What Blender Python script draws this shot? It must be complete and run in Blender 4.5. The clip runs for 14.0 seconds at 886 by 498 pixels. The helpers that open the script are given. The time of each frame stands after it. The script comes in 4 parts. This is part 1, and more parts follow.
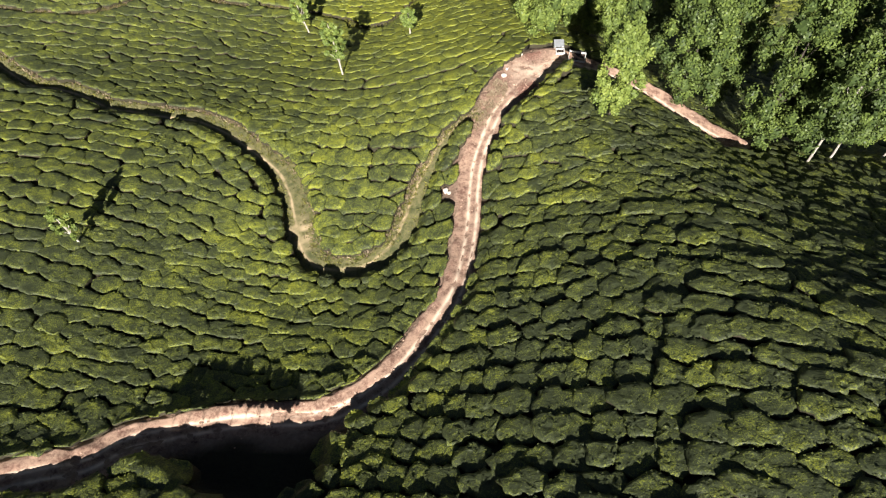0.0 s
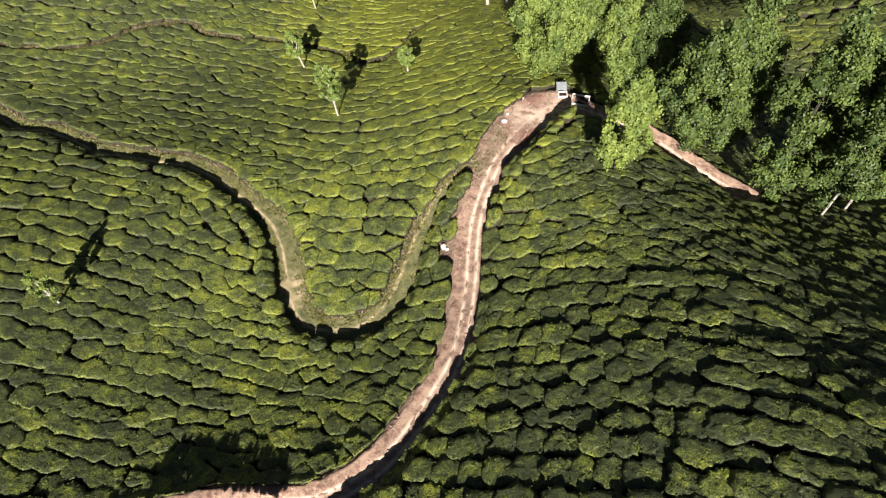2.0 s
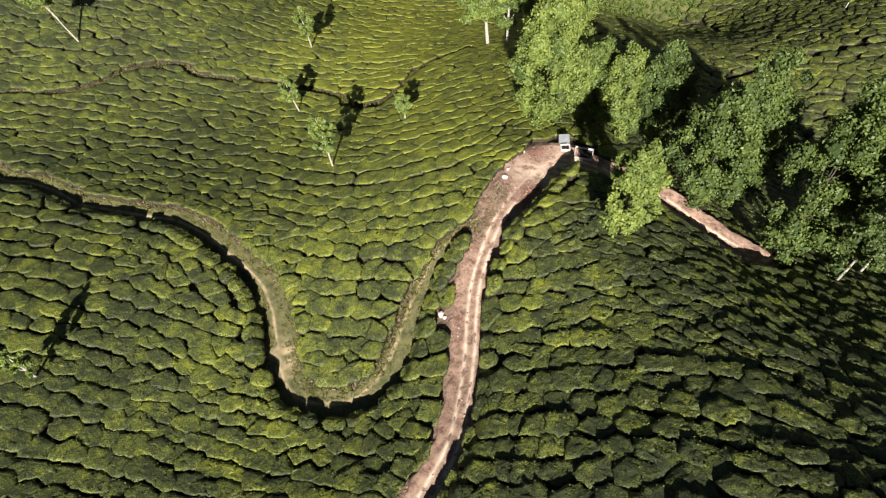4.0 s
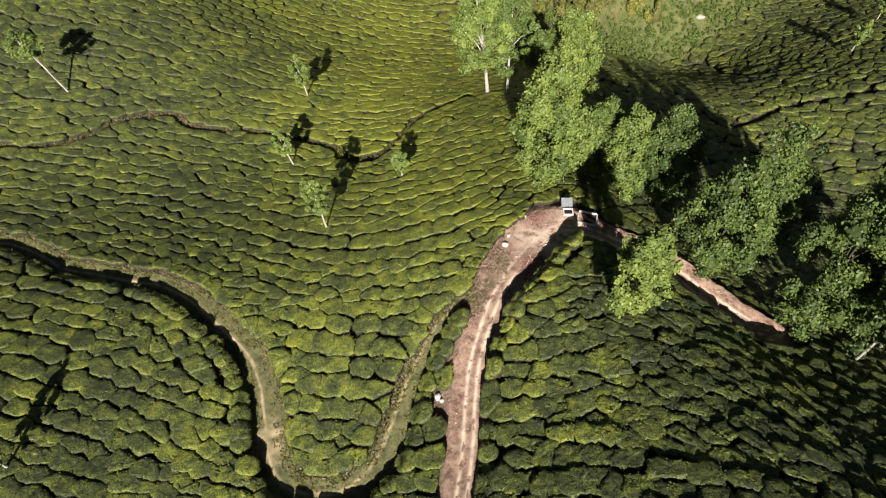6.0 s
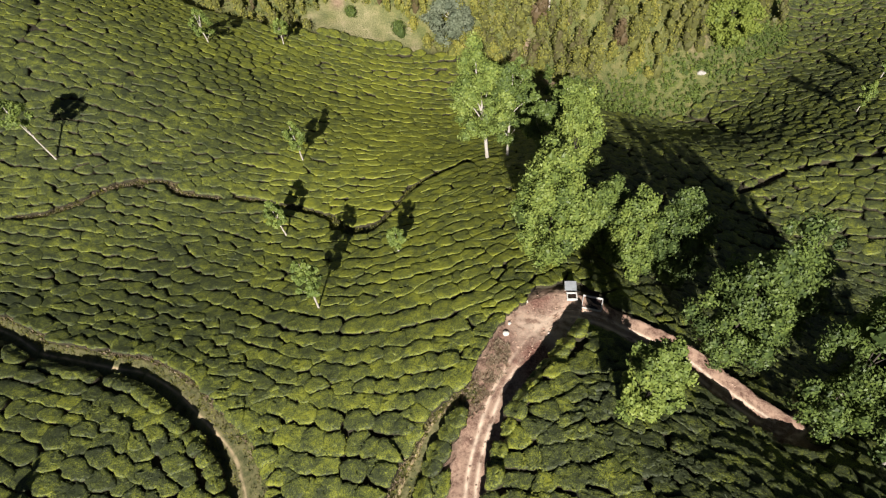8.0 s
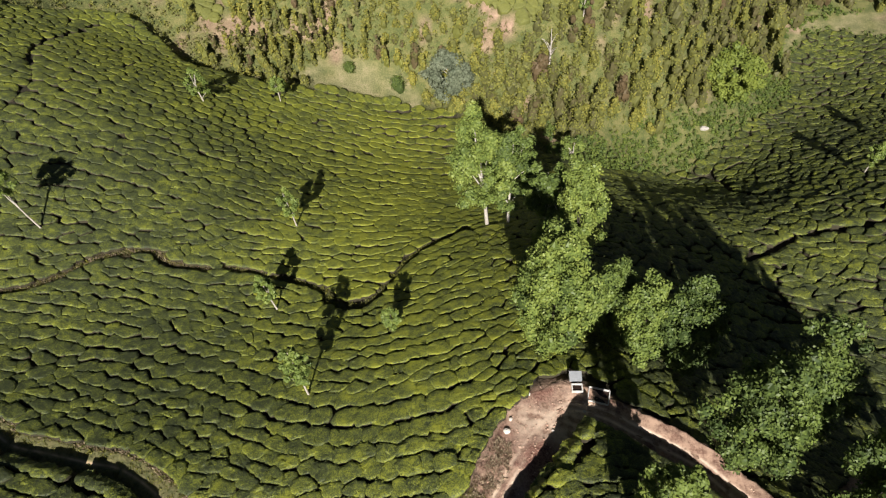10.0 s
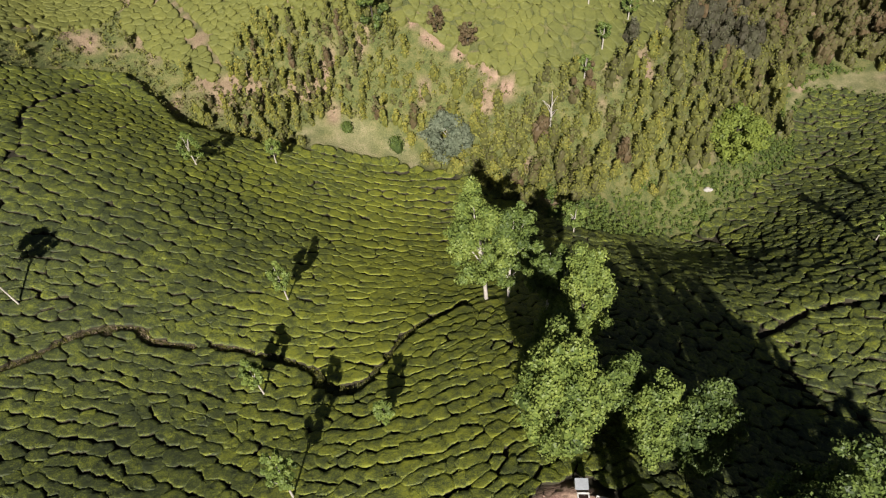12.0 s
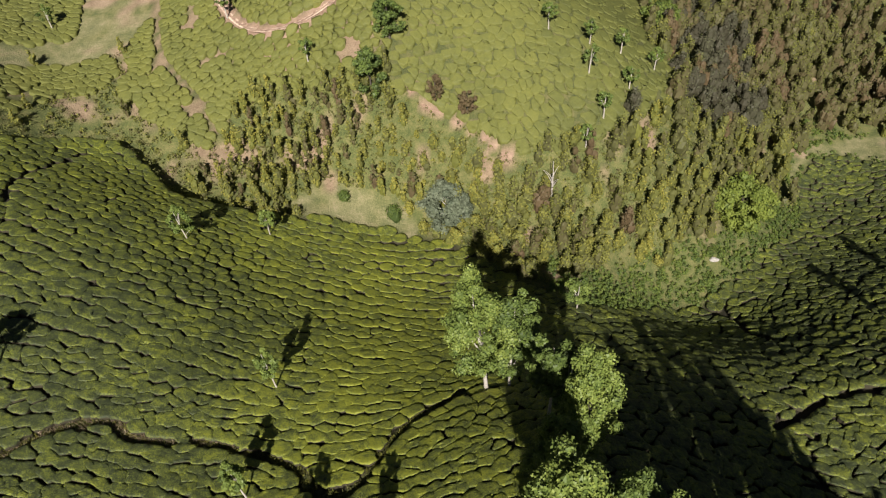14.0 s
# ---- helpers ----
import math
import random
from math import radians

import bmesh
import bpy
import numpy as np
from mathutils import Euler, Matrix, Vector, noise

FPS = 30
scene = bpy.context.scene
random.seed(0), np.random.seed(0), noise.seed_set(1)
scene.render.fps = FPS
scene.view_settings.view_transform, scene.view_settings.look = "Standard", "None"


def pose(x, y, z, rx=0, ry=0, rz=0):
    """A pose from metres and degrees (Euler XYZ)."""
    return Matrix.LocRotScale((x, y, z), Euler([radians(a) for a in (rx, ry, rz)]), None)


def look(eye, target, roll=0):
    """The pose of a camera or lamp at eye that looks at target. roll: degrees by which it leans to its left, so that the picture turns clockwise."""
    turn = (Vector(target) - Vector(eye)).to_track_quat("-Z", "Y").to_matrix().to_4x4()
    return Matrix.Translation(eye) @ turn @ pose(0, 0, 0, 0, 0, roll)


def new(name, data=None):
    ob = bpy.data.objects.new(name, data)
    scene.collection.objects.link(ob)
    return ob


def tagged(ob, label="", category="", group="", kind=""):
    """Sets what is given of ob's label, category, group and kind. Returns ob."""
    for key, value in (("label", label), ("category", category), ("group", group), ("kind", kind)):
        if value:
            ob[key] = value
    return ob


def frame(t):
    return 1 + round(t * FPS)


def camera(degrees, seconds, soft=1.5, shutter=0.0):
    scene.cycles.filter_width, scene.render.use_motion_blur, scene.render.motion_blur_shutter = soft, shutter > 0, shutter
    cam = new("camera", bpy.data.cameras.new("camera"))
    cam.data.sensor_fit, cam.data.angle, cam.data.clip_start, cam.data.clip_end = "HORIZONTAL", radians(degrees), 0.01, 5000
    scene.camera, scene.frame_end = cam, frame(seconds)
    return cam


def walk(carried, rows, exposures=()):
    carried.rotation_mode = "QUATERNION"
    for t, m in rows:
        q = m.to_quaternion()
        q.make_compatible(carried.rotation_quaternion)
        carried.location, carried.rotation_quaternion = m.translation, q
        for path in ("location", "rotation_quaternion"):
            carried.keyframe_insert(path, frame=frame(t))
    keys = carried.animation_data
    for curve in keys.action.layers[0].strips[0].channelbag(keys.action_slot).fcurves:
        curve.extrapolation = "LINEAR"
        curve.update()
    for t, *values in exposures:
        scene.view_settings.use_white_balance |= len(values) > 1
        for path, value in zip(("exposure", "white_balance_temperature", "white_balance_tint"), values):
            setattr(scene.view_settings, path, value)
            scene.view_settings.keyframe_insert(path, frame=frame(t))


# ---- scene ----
import itertools

# The flight: a level drone pass, the camera slowly tipping up. Rows: seconds, x, y, z, pitch, yaw, roll.
cam = camera(66.0, 14.0, soft=1.2)
FLIGHT = [
    (0.0, 0.000, 0.000, 49.300, -60.27, 7.23, -5.05),
    (0.5, 0.014, 1.666, 49.303, -60.20, 7.26, -5.07),
    (1.0, 0.024, 3.333, 49.306, -60.11, 7.30, -5.10),
    (1.5, 0.031, 5.000, 49.307, -60.01, 7.35, -5.15),
    (2.0, 0.036, 6.668, 49.306, -59.89, 7.36, -5.15),
    (2.5, 0.038, 8.336, 49.305, -59.74, 7.39, -5.20),
    (3.0, 0.039, 10.005, 49.303, -59.51, 7.38, -5.17),
    (5.5, 0.024, 18.369, 49.279, -57.82, 7.21, -4.95),
    (6.0, 0.019, 20.048, 49.273, -57.32, 7.15, -4.87),
    (6.5, 0.015, 21.730, 49.266, -56.62, 7.06, -4.77),
    (7.0, 0.010, 23.415, 49.259, -55.87, 6.99, -4.71),
    (7.5, 0.005, 25.103, 49.253, -55.13, 6.89, -4.64),
    (8.0, 0.001, 26.795, 49.247, -54.38, 6.80, -4.54),
    (10.5, -0.011, 35.332, 49.231, -50.70, 6.43, -4.05),
    (11.0, -0.011, 37.059, 49.233, -49.93, 6.33, -3.88),
    (11.5, -0.011, 38.793, 49.236, -49.06, 6.24, -3.77),
    (12.0, -0.010, 40.535, 49.243, -48.07, 6.16, -3.64),
    (12.5, -0.008, 42.286, 49.252, -47.06, 6.10, -3.55),
    (13.0, -0.006, 44.047, 49.265, -46.05, 6.02, -3.48),
    (13.5, -0.003, 45.819, 49.282, -45.05, 5.97, -3.40),
    (14.0, 0.000, 47.601, 49.302, -43.99, 5.88, -3.28),
]


def aim(x, y, z, pitch, yaw, roll):
    p, w = radians(pitch), radians(yaw)
    return look((x, y, z), (x - math.sin(w) * math.cos(p), y + math.cos(w) * math.cos(p), z + math.sin(p)), roll)


walk(cam, [(r[0], aim(*r[1:])) for r in FLIGHT], [(0.0, 1.14), (3.0, 0.97), (6.0, 0.76), (8.0, 0.66), (11.0, 0.56), (14.0, 0.44)])


# ---- light ----
TO_SUN = Vector((math.sin(radians(179.5)) * math.cos(radians(38.5)), math.cos(radians(179.5)) * math.cos(radians(38.5)), math.sin(radians(38.5))))
world = bpy.data.worlds.new("sky")
scene.world = world
world.use_nodes = True
sky = world.node_tree.nodes.new("ShaderNodeTexSky")
sky.sky_type, sky.sun_disc = "NISHITA", False
sky.sun_elevation, sky.sun_rotation = radians(38.5), radians(179.5)
world.node_tree.nodes["Background"].inputs["Strength"].default_value = 0.012
world.node_tree.links.new(sky.outputs["Color"], world.node_tree.nodes["Background"].inputs["Color"])
sun = new("sun", bpy.data.lights.new("sun", "SUN"))
sun.data.energy, sun.data.angle, sun.data.color = 5.0, radians(0.5), (1.0, 0.935, 0.865)
sun.matrix_world = look(TO_SUN * 400, (0, 0, 0))


# ---- materials ----
def shader(name):
    m = bpy.data.materials.new(name)
    m.use_nodes = True
    nt = m.node_tree
    return m, nt.nodes, nt.links, nt.nodes["Principled BSDF"]


def noise_at(nodes, links, scale, detail=4.0, rough=0.6):
    geo = nodes.new("ShaderNodeNewGeometry")
    n = nodes.new("ShaderNodeTexNoise")
    n.inputs["Scale"].default_value, n.inputs["Detail"].default_value, n.inputs["Roughness"].default_value = scale, detail, rough
    links.new(geo.outputs["Position"], n.inputs["Vector"])
    return n.outputs["Fac"]


def ramp(nodes, links, fac, stops):
    r = nodes.new("ShaderNodeValToRGB")
    while len(r.color_ramp.elements) < len(stops):
        r.color_ramp.elements.new(0.5)
    for e, (p, c) in zip(r.color_ramp.elements, stops):
        e.position, e.color = p, (*c, 1)
    links.new(fac, r.inputs["Fac"])
    return r.outputs["Color"]


def mixed(nodes, links, fac, a, b, how="MIX"):
    m = nodes.new("ShaderNodeMix")
    m.data_type, m.blend_type = "RGBA", how
    for sock, v in ((m.inputs["Factor"], fac), (m.inputs["A"], a), (m.inputs["B"], b)):
        if isinstance(v, bpy.types.NodeSocket):
            links.new(v, sock)
        else:
            sock.default_value = v if isinstance(v, float) else (*v, 1)
    return m.outputs["Result"]


def maths(nodes, links, how, a, b):
    m = nodes.new("ShaderNodeMath")
    m.operation, m.use_clamp = how, False
    for sock, v in zip(m.inputs, (a, b)):
        if isinstance(v, bpy.types.NodeSocket):
            links.new(v, sock)
        else:
            sock.default_value = v
    return m.outputs["Value"]


def attribute(nodes, name):
    a = nodes.new("ShaderNodeAttribute")
    a.attribute_name = name
    return a.outputs["Fac"]


def bumped(nodes, links, bsdf, height, strength, distance):
    b = nodes.new("ShaderNodeBump")
    b.inputs["Strength"].default_value, b.inputs["Distance"].default_value = strength, distance
    links.new(height, b.inputs["Height"])
    links.new(b.outputs["Normal"], bsdf.inputs["Normal"])


def foliage(name, stops, grain=9.0, spread=0.55, rough=0.55, through_light=0.0, bump=0.0, coarser=14.0, speck=2.0, blotch=1.0):
    """Leaves: colour by each vertex's tint, broken up by fine and coarse noise."""
    m, nodes, links, bsdf = shader(name)
    fine = noise_at(nodes, links, grain, 4.0, 0.75)
    coarse = noise_at(nodes, links, grain / coarser, 3.0)
    f = maths(nodes, links, "ADD", attribute(nodes, "tint"), maths(nodes, links, "MULTIPLY", maths(nodes, links, "SUBTRACT", fine, 0.5), spread * speck))
    f = maths(nodes, links, "ADD", f, maths(nodes, links, "MULTIPLY", maths(nodes, links, "SUBTRACT", coarse, 0.5), spread * blotch))
    colour = ramp(nodes, links, f, stops)
    links.new(colour, bsdf.inputs["Base Color"])
    bsdf.inputs["Roughness"].default_value = rough
    bsdf.inputs["Specular IOR Level"].default_value = 0.3
    if bump:
        bumped(nodes, links, bsdf, fine, 1.0, bump)
    if through_light:
        t = nodes.new("ShaderNodeBsdfTranslucent")
        links.new(mixed(nodes, links, 0.5, colour, (0.16, 0.2, 0.02)), t.inputs["Color"])
        mix = nodes.new("ShaderNodeMixShader")
        mix.inputs["Fac"].default_value = through_light
        links.new(bsdf.outputs["BSDF"], mix.inputs[1])
        links.new(t.outputs["BSDF"], mix.inputs[2])
        links.new(mix.outputs["Shader"], nodes["Material Output"].inputs["Surface"])
    return m


def plain(name, a, b, scale=3.0, rough=0.8, bump=0.02, metal=0.0):
    m, nodes, links, bsdf = shader(name)
    n = noise_at(nodes, links, scale, 6.0, 0.65)
    n2 = noise_at(nodes, links, scale * 9, 3.0)
    links.new(ramp(nodes, links, maths(nodes, links, "ADD", maths(nodes, links, "MULTIPLY", n, 0.7), maths(nodes, links, "MULTIPLY", n2, 0.3)), [(0.35, a), (0.65, b)]), bsdf.inputs["Base Color"])
    bsdf.inputs["Roughness"].default_value, bsdf.inputs["Metallic"].default_value = rough, metal
    bumped(nodes, links, bsdf, n2, 0.8, bump)
    return m


def tea_leaves(name, stops, sway=1.0):
    """Clipped tea: green by each bush's tint, with flushes of fresh leaf in patches and a fine leafy grain."""
    m, nodes, links, bsdf = shader(name)
    grain, sprays = noise_at(nodes, links, 8.5, 2.0, 0.8), noise_at(nodes, links, 2.8, 3.0, 0.6)
    tone_patches, blotch = noise_at(nodes, links, 0.75, 3.0, 0.55), noise_at(nodes, links, 0.22, 2.0)
    f = attribute(nodes, "tint")
    for n, much in ((grain, 2.8), (sprays, 1.0), (tone_patches, 1.75), (blotch, 0.55)):
        f = maths(nodes, links, "ADD", f, maths(nodes, links, "MULTIPLY", maths(nodes, links, "SUBTRACT", n, 0.5), much * sway))
    links.new(ramp(nodes, links, f, stops), bsdf.inputs["Base Color"])
    bsdf.inputs["Roughness"].default_value = 0.55
    bsdf.inputs["Specular IOR Level"].default_value = 0.25
    bumped(nodes, links, bsdf, maths(nodes, links, "ADD", maths(nodes, links, "MULTIPLY", grain, 0.5), sprays), 0.9, 0.08)
    return m


# Woody bush sides, coloured extra dark to offset the sun on their rims.
DARK_SIDES = plain("tea_dark_sides", (0.03, 0.024, 0.016), (0.07, 0.062, 0.03), 6.0, 0.9, 0.05)
TEA = tea_leaves("tea_leaves", [(0.0, (0.043, 0.053, 0.026)), (0.38, (0.094, 0.113, 0.034)), (0.66, (0.164, 0.19, 0.037)), (1.0, (0.272, 0.29, 0.038))])
TEA_ACROSS = foliage("far_tea_leaves", [(0.0, (0.07, 0.082, 0.026)), (0.4, (0.135, 0.146, 0.04)), (0.7, (0.195, 0.2, 0.048)), (1.0, (0.28, 0.265, 0.057))], 1.6, 0.45, 0.6, 0.0, 0.2, 6.0, 1.6)
CROWN = foliage("tree_leaves", [(0.0, (0.055, 0.085, 0.026)), (0.5, (0.145, 0.2, 0.045)), (1.0, (0.28, 0.335, 0.072))], 3.0, 0.45, 0.5, 0.1)
SHRUB = foliage("shrub_leaves", [(0.0, (0.155, 0.11, 0.058)), (0.22, (0.135, 0.122, 0.053)), (0.38, (0.122, 0.124, 0.046)), (0.65, (0.198, 0.21, 0.048)), (1.0, (0.33, 0.3, 0.06))], 1.2, 0.14, 0.6, 0.25)
LUSH = foliage("lush_leaves", [(0.0, (0.07, 0.105, 0.03)), (0.5, (0.135, 0.185, 0.04)), (1.0, (0.24, 0.29, 0.055))], 2.0, 0.4, 0.55, 0.25)
OLIVE = foliage("olive_leaves", [(0.0, (0.074, 0.068, 0.043)), (0.3, (0.098, 0.1, 0.058)), (0.65, (0.15, 0.155, 0.075)), (1.0, (0.22, 0.215, 0.09))], 1.2, 0.2, 0.6, 0.2)
BLUE = foliage("blue_leaves", [(0.0, (0.09, 0.113, 0.072)), (1.0, (0.2, 0.225, 0.143))], 3.0, 0.4, 0.6, 0.1)
BARK = plain("pale_bark", (0.35, 0.31, 0.26), (0.62, 0.58, 0.52), 2.5, 0.85, 0.03)
DARK_BARK = plain("grey_bark", (0.05, 0.04, 0.032), (0.12, 0.1, 0.08), 2.5, 0.9, 0.03)
CONCRETE = plain("concrete", (0.5, 0.49, 0.46), (0.72, 0.71, 0.68), 2.0, 0.9, 0.01)
SHEET = plain("galvanised_sheet", (0.42, 0.45, 0.48), (0.6, 0.63, 0.66), 2.0, 0.45, 0.004, 0.6)
RUBBLE = plain("earthy_rubble", (0.3, 0.17, 0.12), (0.72, 0.52, 0.4), 3.0, 0.95, 0.03)
WATER = plain("dark_water", (0.02, 0.012, 0.01), (0.04, 0.025, 0.02), 2.0, 0.15, 0.002)
PALE_STONE = plain("pale_stone", (0.5, 0.44, 0.38), (0.82, 0.76, 0.68), 2.5, 0.9, 0.03)
ROCK = plain("pale_rock", (0.3, 0.28, 0.25), (0.6, 0.56, 0.52), 1.5, 0.9, 0.06)


def earth_material(name, dark, light, rut):
    """Trodden earth: clods and pebbles, worn paler where 'across' marks the wheel ruts."""
    m, nodes, links, bsdf = shader(name)
    n = noise_at(nodes, links, 0.45, 8.0, 0.72)
    n2 = noise_at(nodes, links, 4.5, 5.0, 0.75)
    f = maths(nodes, links, "ADD", maths(nodes, links, "MULTIPLY", n, 0.6), maths(nodes, links, "MULTIPLY", n2, 0.4))
    clods = noise_at(nodes, links, 1.4, 6.0, 0.7)
    f = maths(nodes, links, "ADD", maths(nodes, links, "MULTIPLY", f, 0.6), maths(nodes, links, "MULTIPLY", clods, 0.4))
    base = ramp(nodes, links, f, [(0.43, dark), (0.54, light)])
    worn = maths(nodes, links, "MULTIPLY", attribute(nodes, "worn"), maths(nodes, links, "ADD", n, 0.45))
    ruts = mixed(nodes, links, worn, base, rut)
    clay = ramp(nodes, links, n2, [(0.4, (0.12, 0.05, 0.036)), (0.62, (0.36, 0.2, 0.15))])
    links.new(mixed(nodes, links, attribute(nodes, "red"), ruts, clay), bsdf.inputs["Base Color"])
    bsdf.inputs["Roughness"].default_value = 0.95
    bumped(nodes, links, bsdf, f, 1.0, 0.12)
    return m


DIRT = earth_material("road_earth", (0.17, 0.094, 0.068), (0.46, 0.31, 0.225), (0.97, 0.78, 0.6))
TRAIL = earth_material("grassy_path", (0.075, 0.085, 0.03), (0.185, 0.172, 0.075), (0.66, 0.5, 0.31))


def ground_material():
    m, nodes, links, bsdf = shader("hillside_ground")
    n = noise_at(nodes, links, 0.35, 6.0, 0.65)
    n2 = noise_at(nodes, links, 3.0, 5.0, 0.7)
    f = maths(nodes, links, "ADD", maths(nodes, links, "MULTIPLY", n, 0.5), maths(nodes, links, "MULTIPLY", n2, 0.5))
    soil = ramp(nodes, links, f, [(0.3, (0.02, 0.016, 0.01)), (0.55, (0.04, 0.034, 0.018)), (0.75, (0.05, 0.055, 0.018))])
    grass = ramp(nodes, links, f, [(0.36, (0.06, 0.075, 0.025)), (0.48, (0.12, 0.14, 0.04)), (0.6, (0.22, 0.2, 0.075))])
    bare = ramp(nodes, links, f, [(0.3, (0.2, 0.11, 0.075)), (0.7, (0.54, 0.385, 0.285))])
    c = mixed(nodes, links, attribute(nodes, "grass"), soil, grass)
    dry = ramp(nodes, links, f, [(0.38, (0.13, 0.14, 0.06)), (0.5, (0.23, 0.22, 0.1)), (0.62, (0.36, 0.31, 0.18))])
    c = mixed(nodes, links, attribute(nodes, "dry"), c, dry)
    c = mixed(nodes, links, attribute(nodes, "bare"), c, bare)
    links.new(c, bsdf.inputs["Base Color"])
    bsdf.inputs["Roughness"].default_value = 0.95
    bumped(nodes, links, bsdf, n2, 1.0, 0.25)
    return m


GROUND = ground_material()

# ---- the lie of the land: a tilted plane and broad swells on a lattice, cut by level benches for the roads ----
LAND_X, LAND_Y, LAND_R = np.linspace(-120, 140, 9), np.linspace(-15, 280, 10), 32.0
PLANE = (8.44, -6.59, -17.68)
SWELLS = np.array([
    [-4.2, 2.7, -11.2, 22.5, 1.1, -2.2, 14.0, -7.2, 2.7],
    [0.6, -4.0, 8.4, -35.0, -3.5, 24.4, -30.1, 19.8, -9.6],
    [4.1, -25.1, 22.5, -6.0, 12.4, -13.4, 19.3, -19.3, 8.7],
    [-4.5, 11.4, -22.2, -27.1, 38.4, -64.7, 10.3, 0.0, -4.6],
    [3.0, -23.6, 17.8, 16.7, -45.4, 71.6, -32.2, -0.4, 0.4],
    [-1.4, 11.6, 4.2, -68.6, 73.3, -135.8, 69.5, -34.3, 2.2],
    [14.0, -46.0, 8.2, 6.1, -48.2, 89.4, -89.0, 37.9, -22.1],
    [-12.0, 21.3, -2.1, 24.5, 8.8, -16.6, 6.5, -17.6, -6.5],
    [2.9, -7.8, 3.4, -12.1, 6.1, -3.7, -2.0, -5.1, -4.8],
    [1.0, 7.9, 4.9, 14.6, 2.1, 5.3, -6.6, -0.6, -7.2]
])
GRID = 0.5
GX, GY = np.arange(-200, 220 + GRID, GRID), np.arange(-80, 380 + GRID, GRID)


def lobes(v, centres):
    return np.exp(-((v[:, None] - centres[None]) ** 2) / (2 * LAND_R**2))


HEIGHT = lobes(GY, LAND_Y) @ SWELLS @ lobes(GX, LAND_X).T + PLANE[0] + PLANE[1] * GX[None] / 100 + PLANE[2] * GY[:, None] / 100
# knolls and hollows: x, y, breadth, height
for kx, ky, kr, kh in ((12.5, 52, 9, 1.5), (9, 65, 8, 1.0), (21, 23, 10, 0.9), (1, 41, 8, -1.3), (30, 52, 8, -1.2),
                       (-14, 35, 8, -1.2), (-20, 88, 10, -1.4), (-3, 102, 9, 0.6), (-8, 107, 9, -1.2), (-17, 123, 11, 0.4),
                       (-46, 149, 10, 1.7), (-64, 167, 12, -2.5), (17, 138, 9, 1.8), (40, 153, 10, -3.8), (56, 160, 11, -1.1),
                       (66, 152, 10, 1.9), (43, 106, 10, -0.8), (-28, 185, 10, 3.9), (-13, 185, 9, -3.9), (25, 184, 10, 2.0),
                       (-1, 179, 8, 1.9), (30.5, 47.5, 4, -1.0), (49, 55, 9, -2.6), (-20, 160, 10, -1.8), (-36, 56, 9, 0.9)):
    HEIGHT += kh * np.exp(-((GX[None] - kx) ** 2 + (GY[:, None] - ky) ** 2) / (2 * kr**2))

# the slope under the spur eases
ease = np.interp(GY, [4, 28, 52], [0, 1, 0])[:, None] * np.clip((GX[None] - 16) / 13, 0, 1)
HEIGHT -= 2.4 * (0.5 - 0.5 * np.cos(math.pi * ease))

# the slope below the row's end is more even than the swells make it
even = HEIGHT.copy()
for _ in range(14):
    for axis in (0, 1):
        pad = np.concatenate([np.repeat(np.take(even, [0], axis), 13, axis), even, np.repeat(np.take(even, [-1], axis), 13, axis)], axis)
        total = np.insert(np.cumsum(pad, axis), 0, 0, axis)
        even = (np.take(total, range(27, total.shape[axis]), axis) - np.take(total, range(total.shape[axis] - 27), axis)) / 27
blend = np.exp(-(((GX[None] + 20) / 27) ** 4) - ((GY[:, None] - 132) / 27) ** 4)
blend += np.exp(-(((GX[None] + 84) / 20) ** 4) - ((GY[:, None] - 192) / 24) ** 4)
blend += 0.95 * np.exp(-(((GX[None] - 46) / 19) ** 4) - ((GY[:, None] - 45) / 15) ** 4)
HEIGHT = HEIGHT * (1 - blend) + even * blend


def sample(field, x, y):
    u = np.clip((np.asarray(x, float) - GX[0]) / GRID, 0, len(GX) - 1.001)
    v = np.clip((np.asarray(y, float) - GY[0]) / GRID, 0, len(GY) - 1.001)
    i, j = u.astype(int), v.astype(int)
    a, b = u - i, v - j
    return (field[j, i] * (1 - a) + field[j, i + 1] * a) * (1 - b) + (field[j + 1, i] * (1 - a) + field[j + 1, i + 1] * a) * b


def spline(points, step=0.35):
    """A smooth line through points of equal length tuples."""
    p = np.array(points, float)
    p = np.vstack([2 * p[0] - p[1], p, 2 * p[-1] - p[-2]])
    out = []
    for a, b, c, d in zip(p, p[1:], p[2:], p[3:]):
        n = max(2, int(np.linalg.norm((c - b)[:2]) / step))
        for s in np.arange(n) / n:
            out.append(0.5 * (2 * b + (c - a) * s + (2 * a - 5 * b + 4 * c - d) * s**2 + (3 * b - a - 3 * c + d) * s**3))
    return np.array(out + [p[-2]])


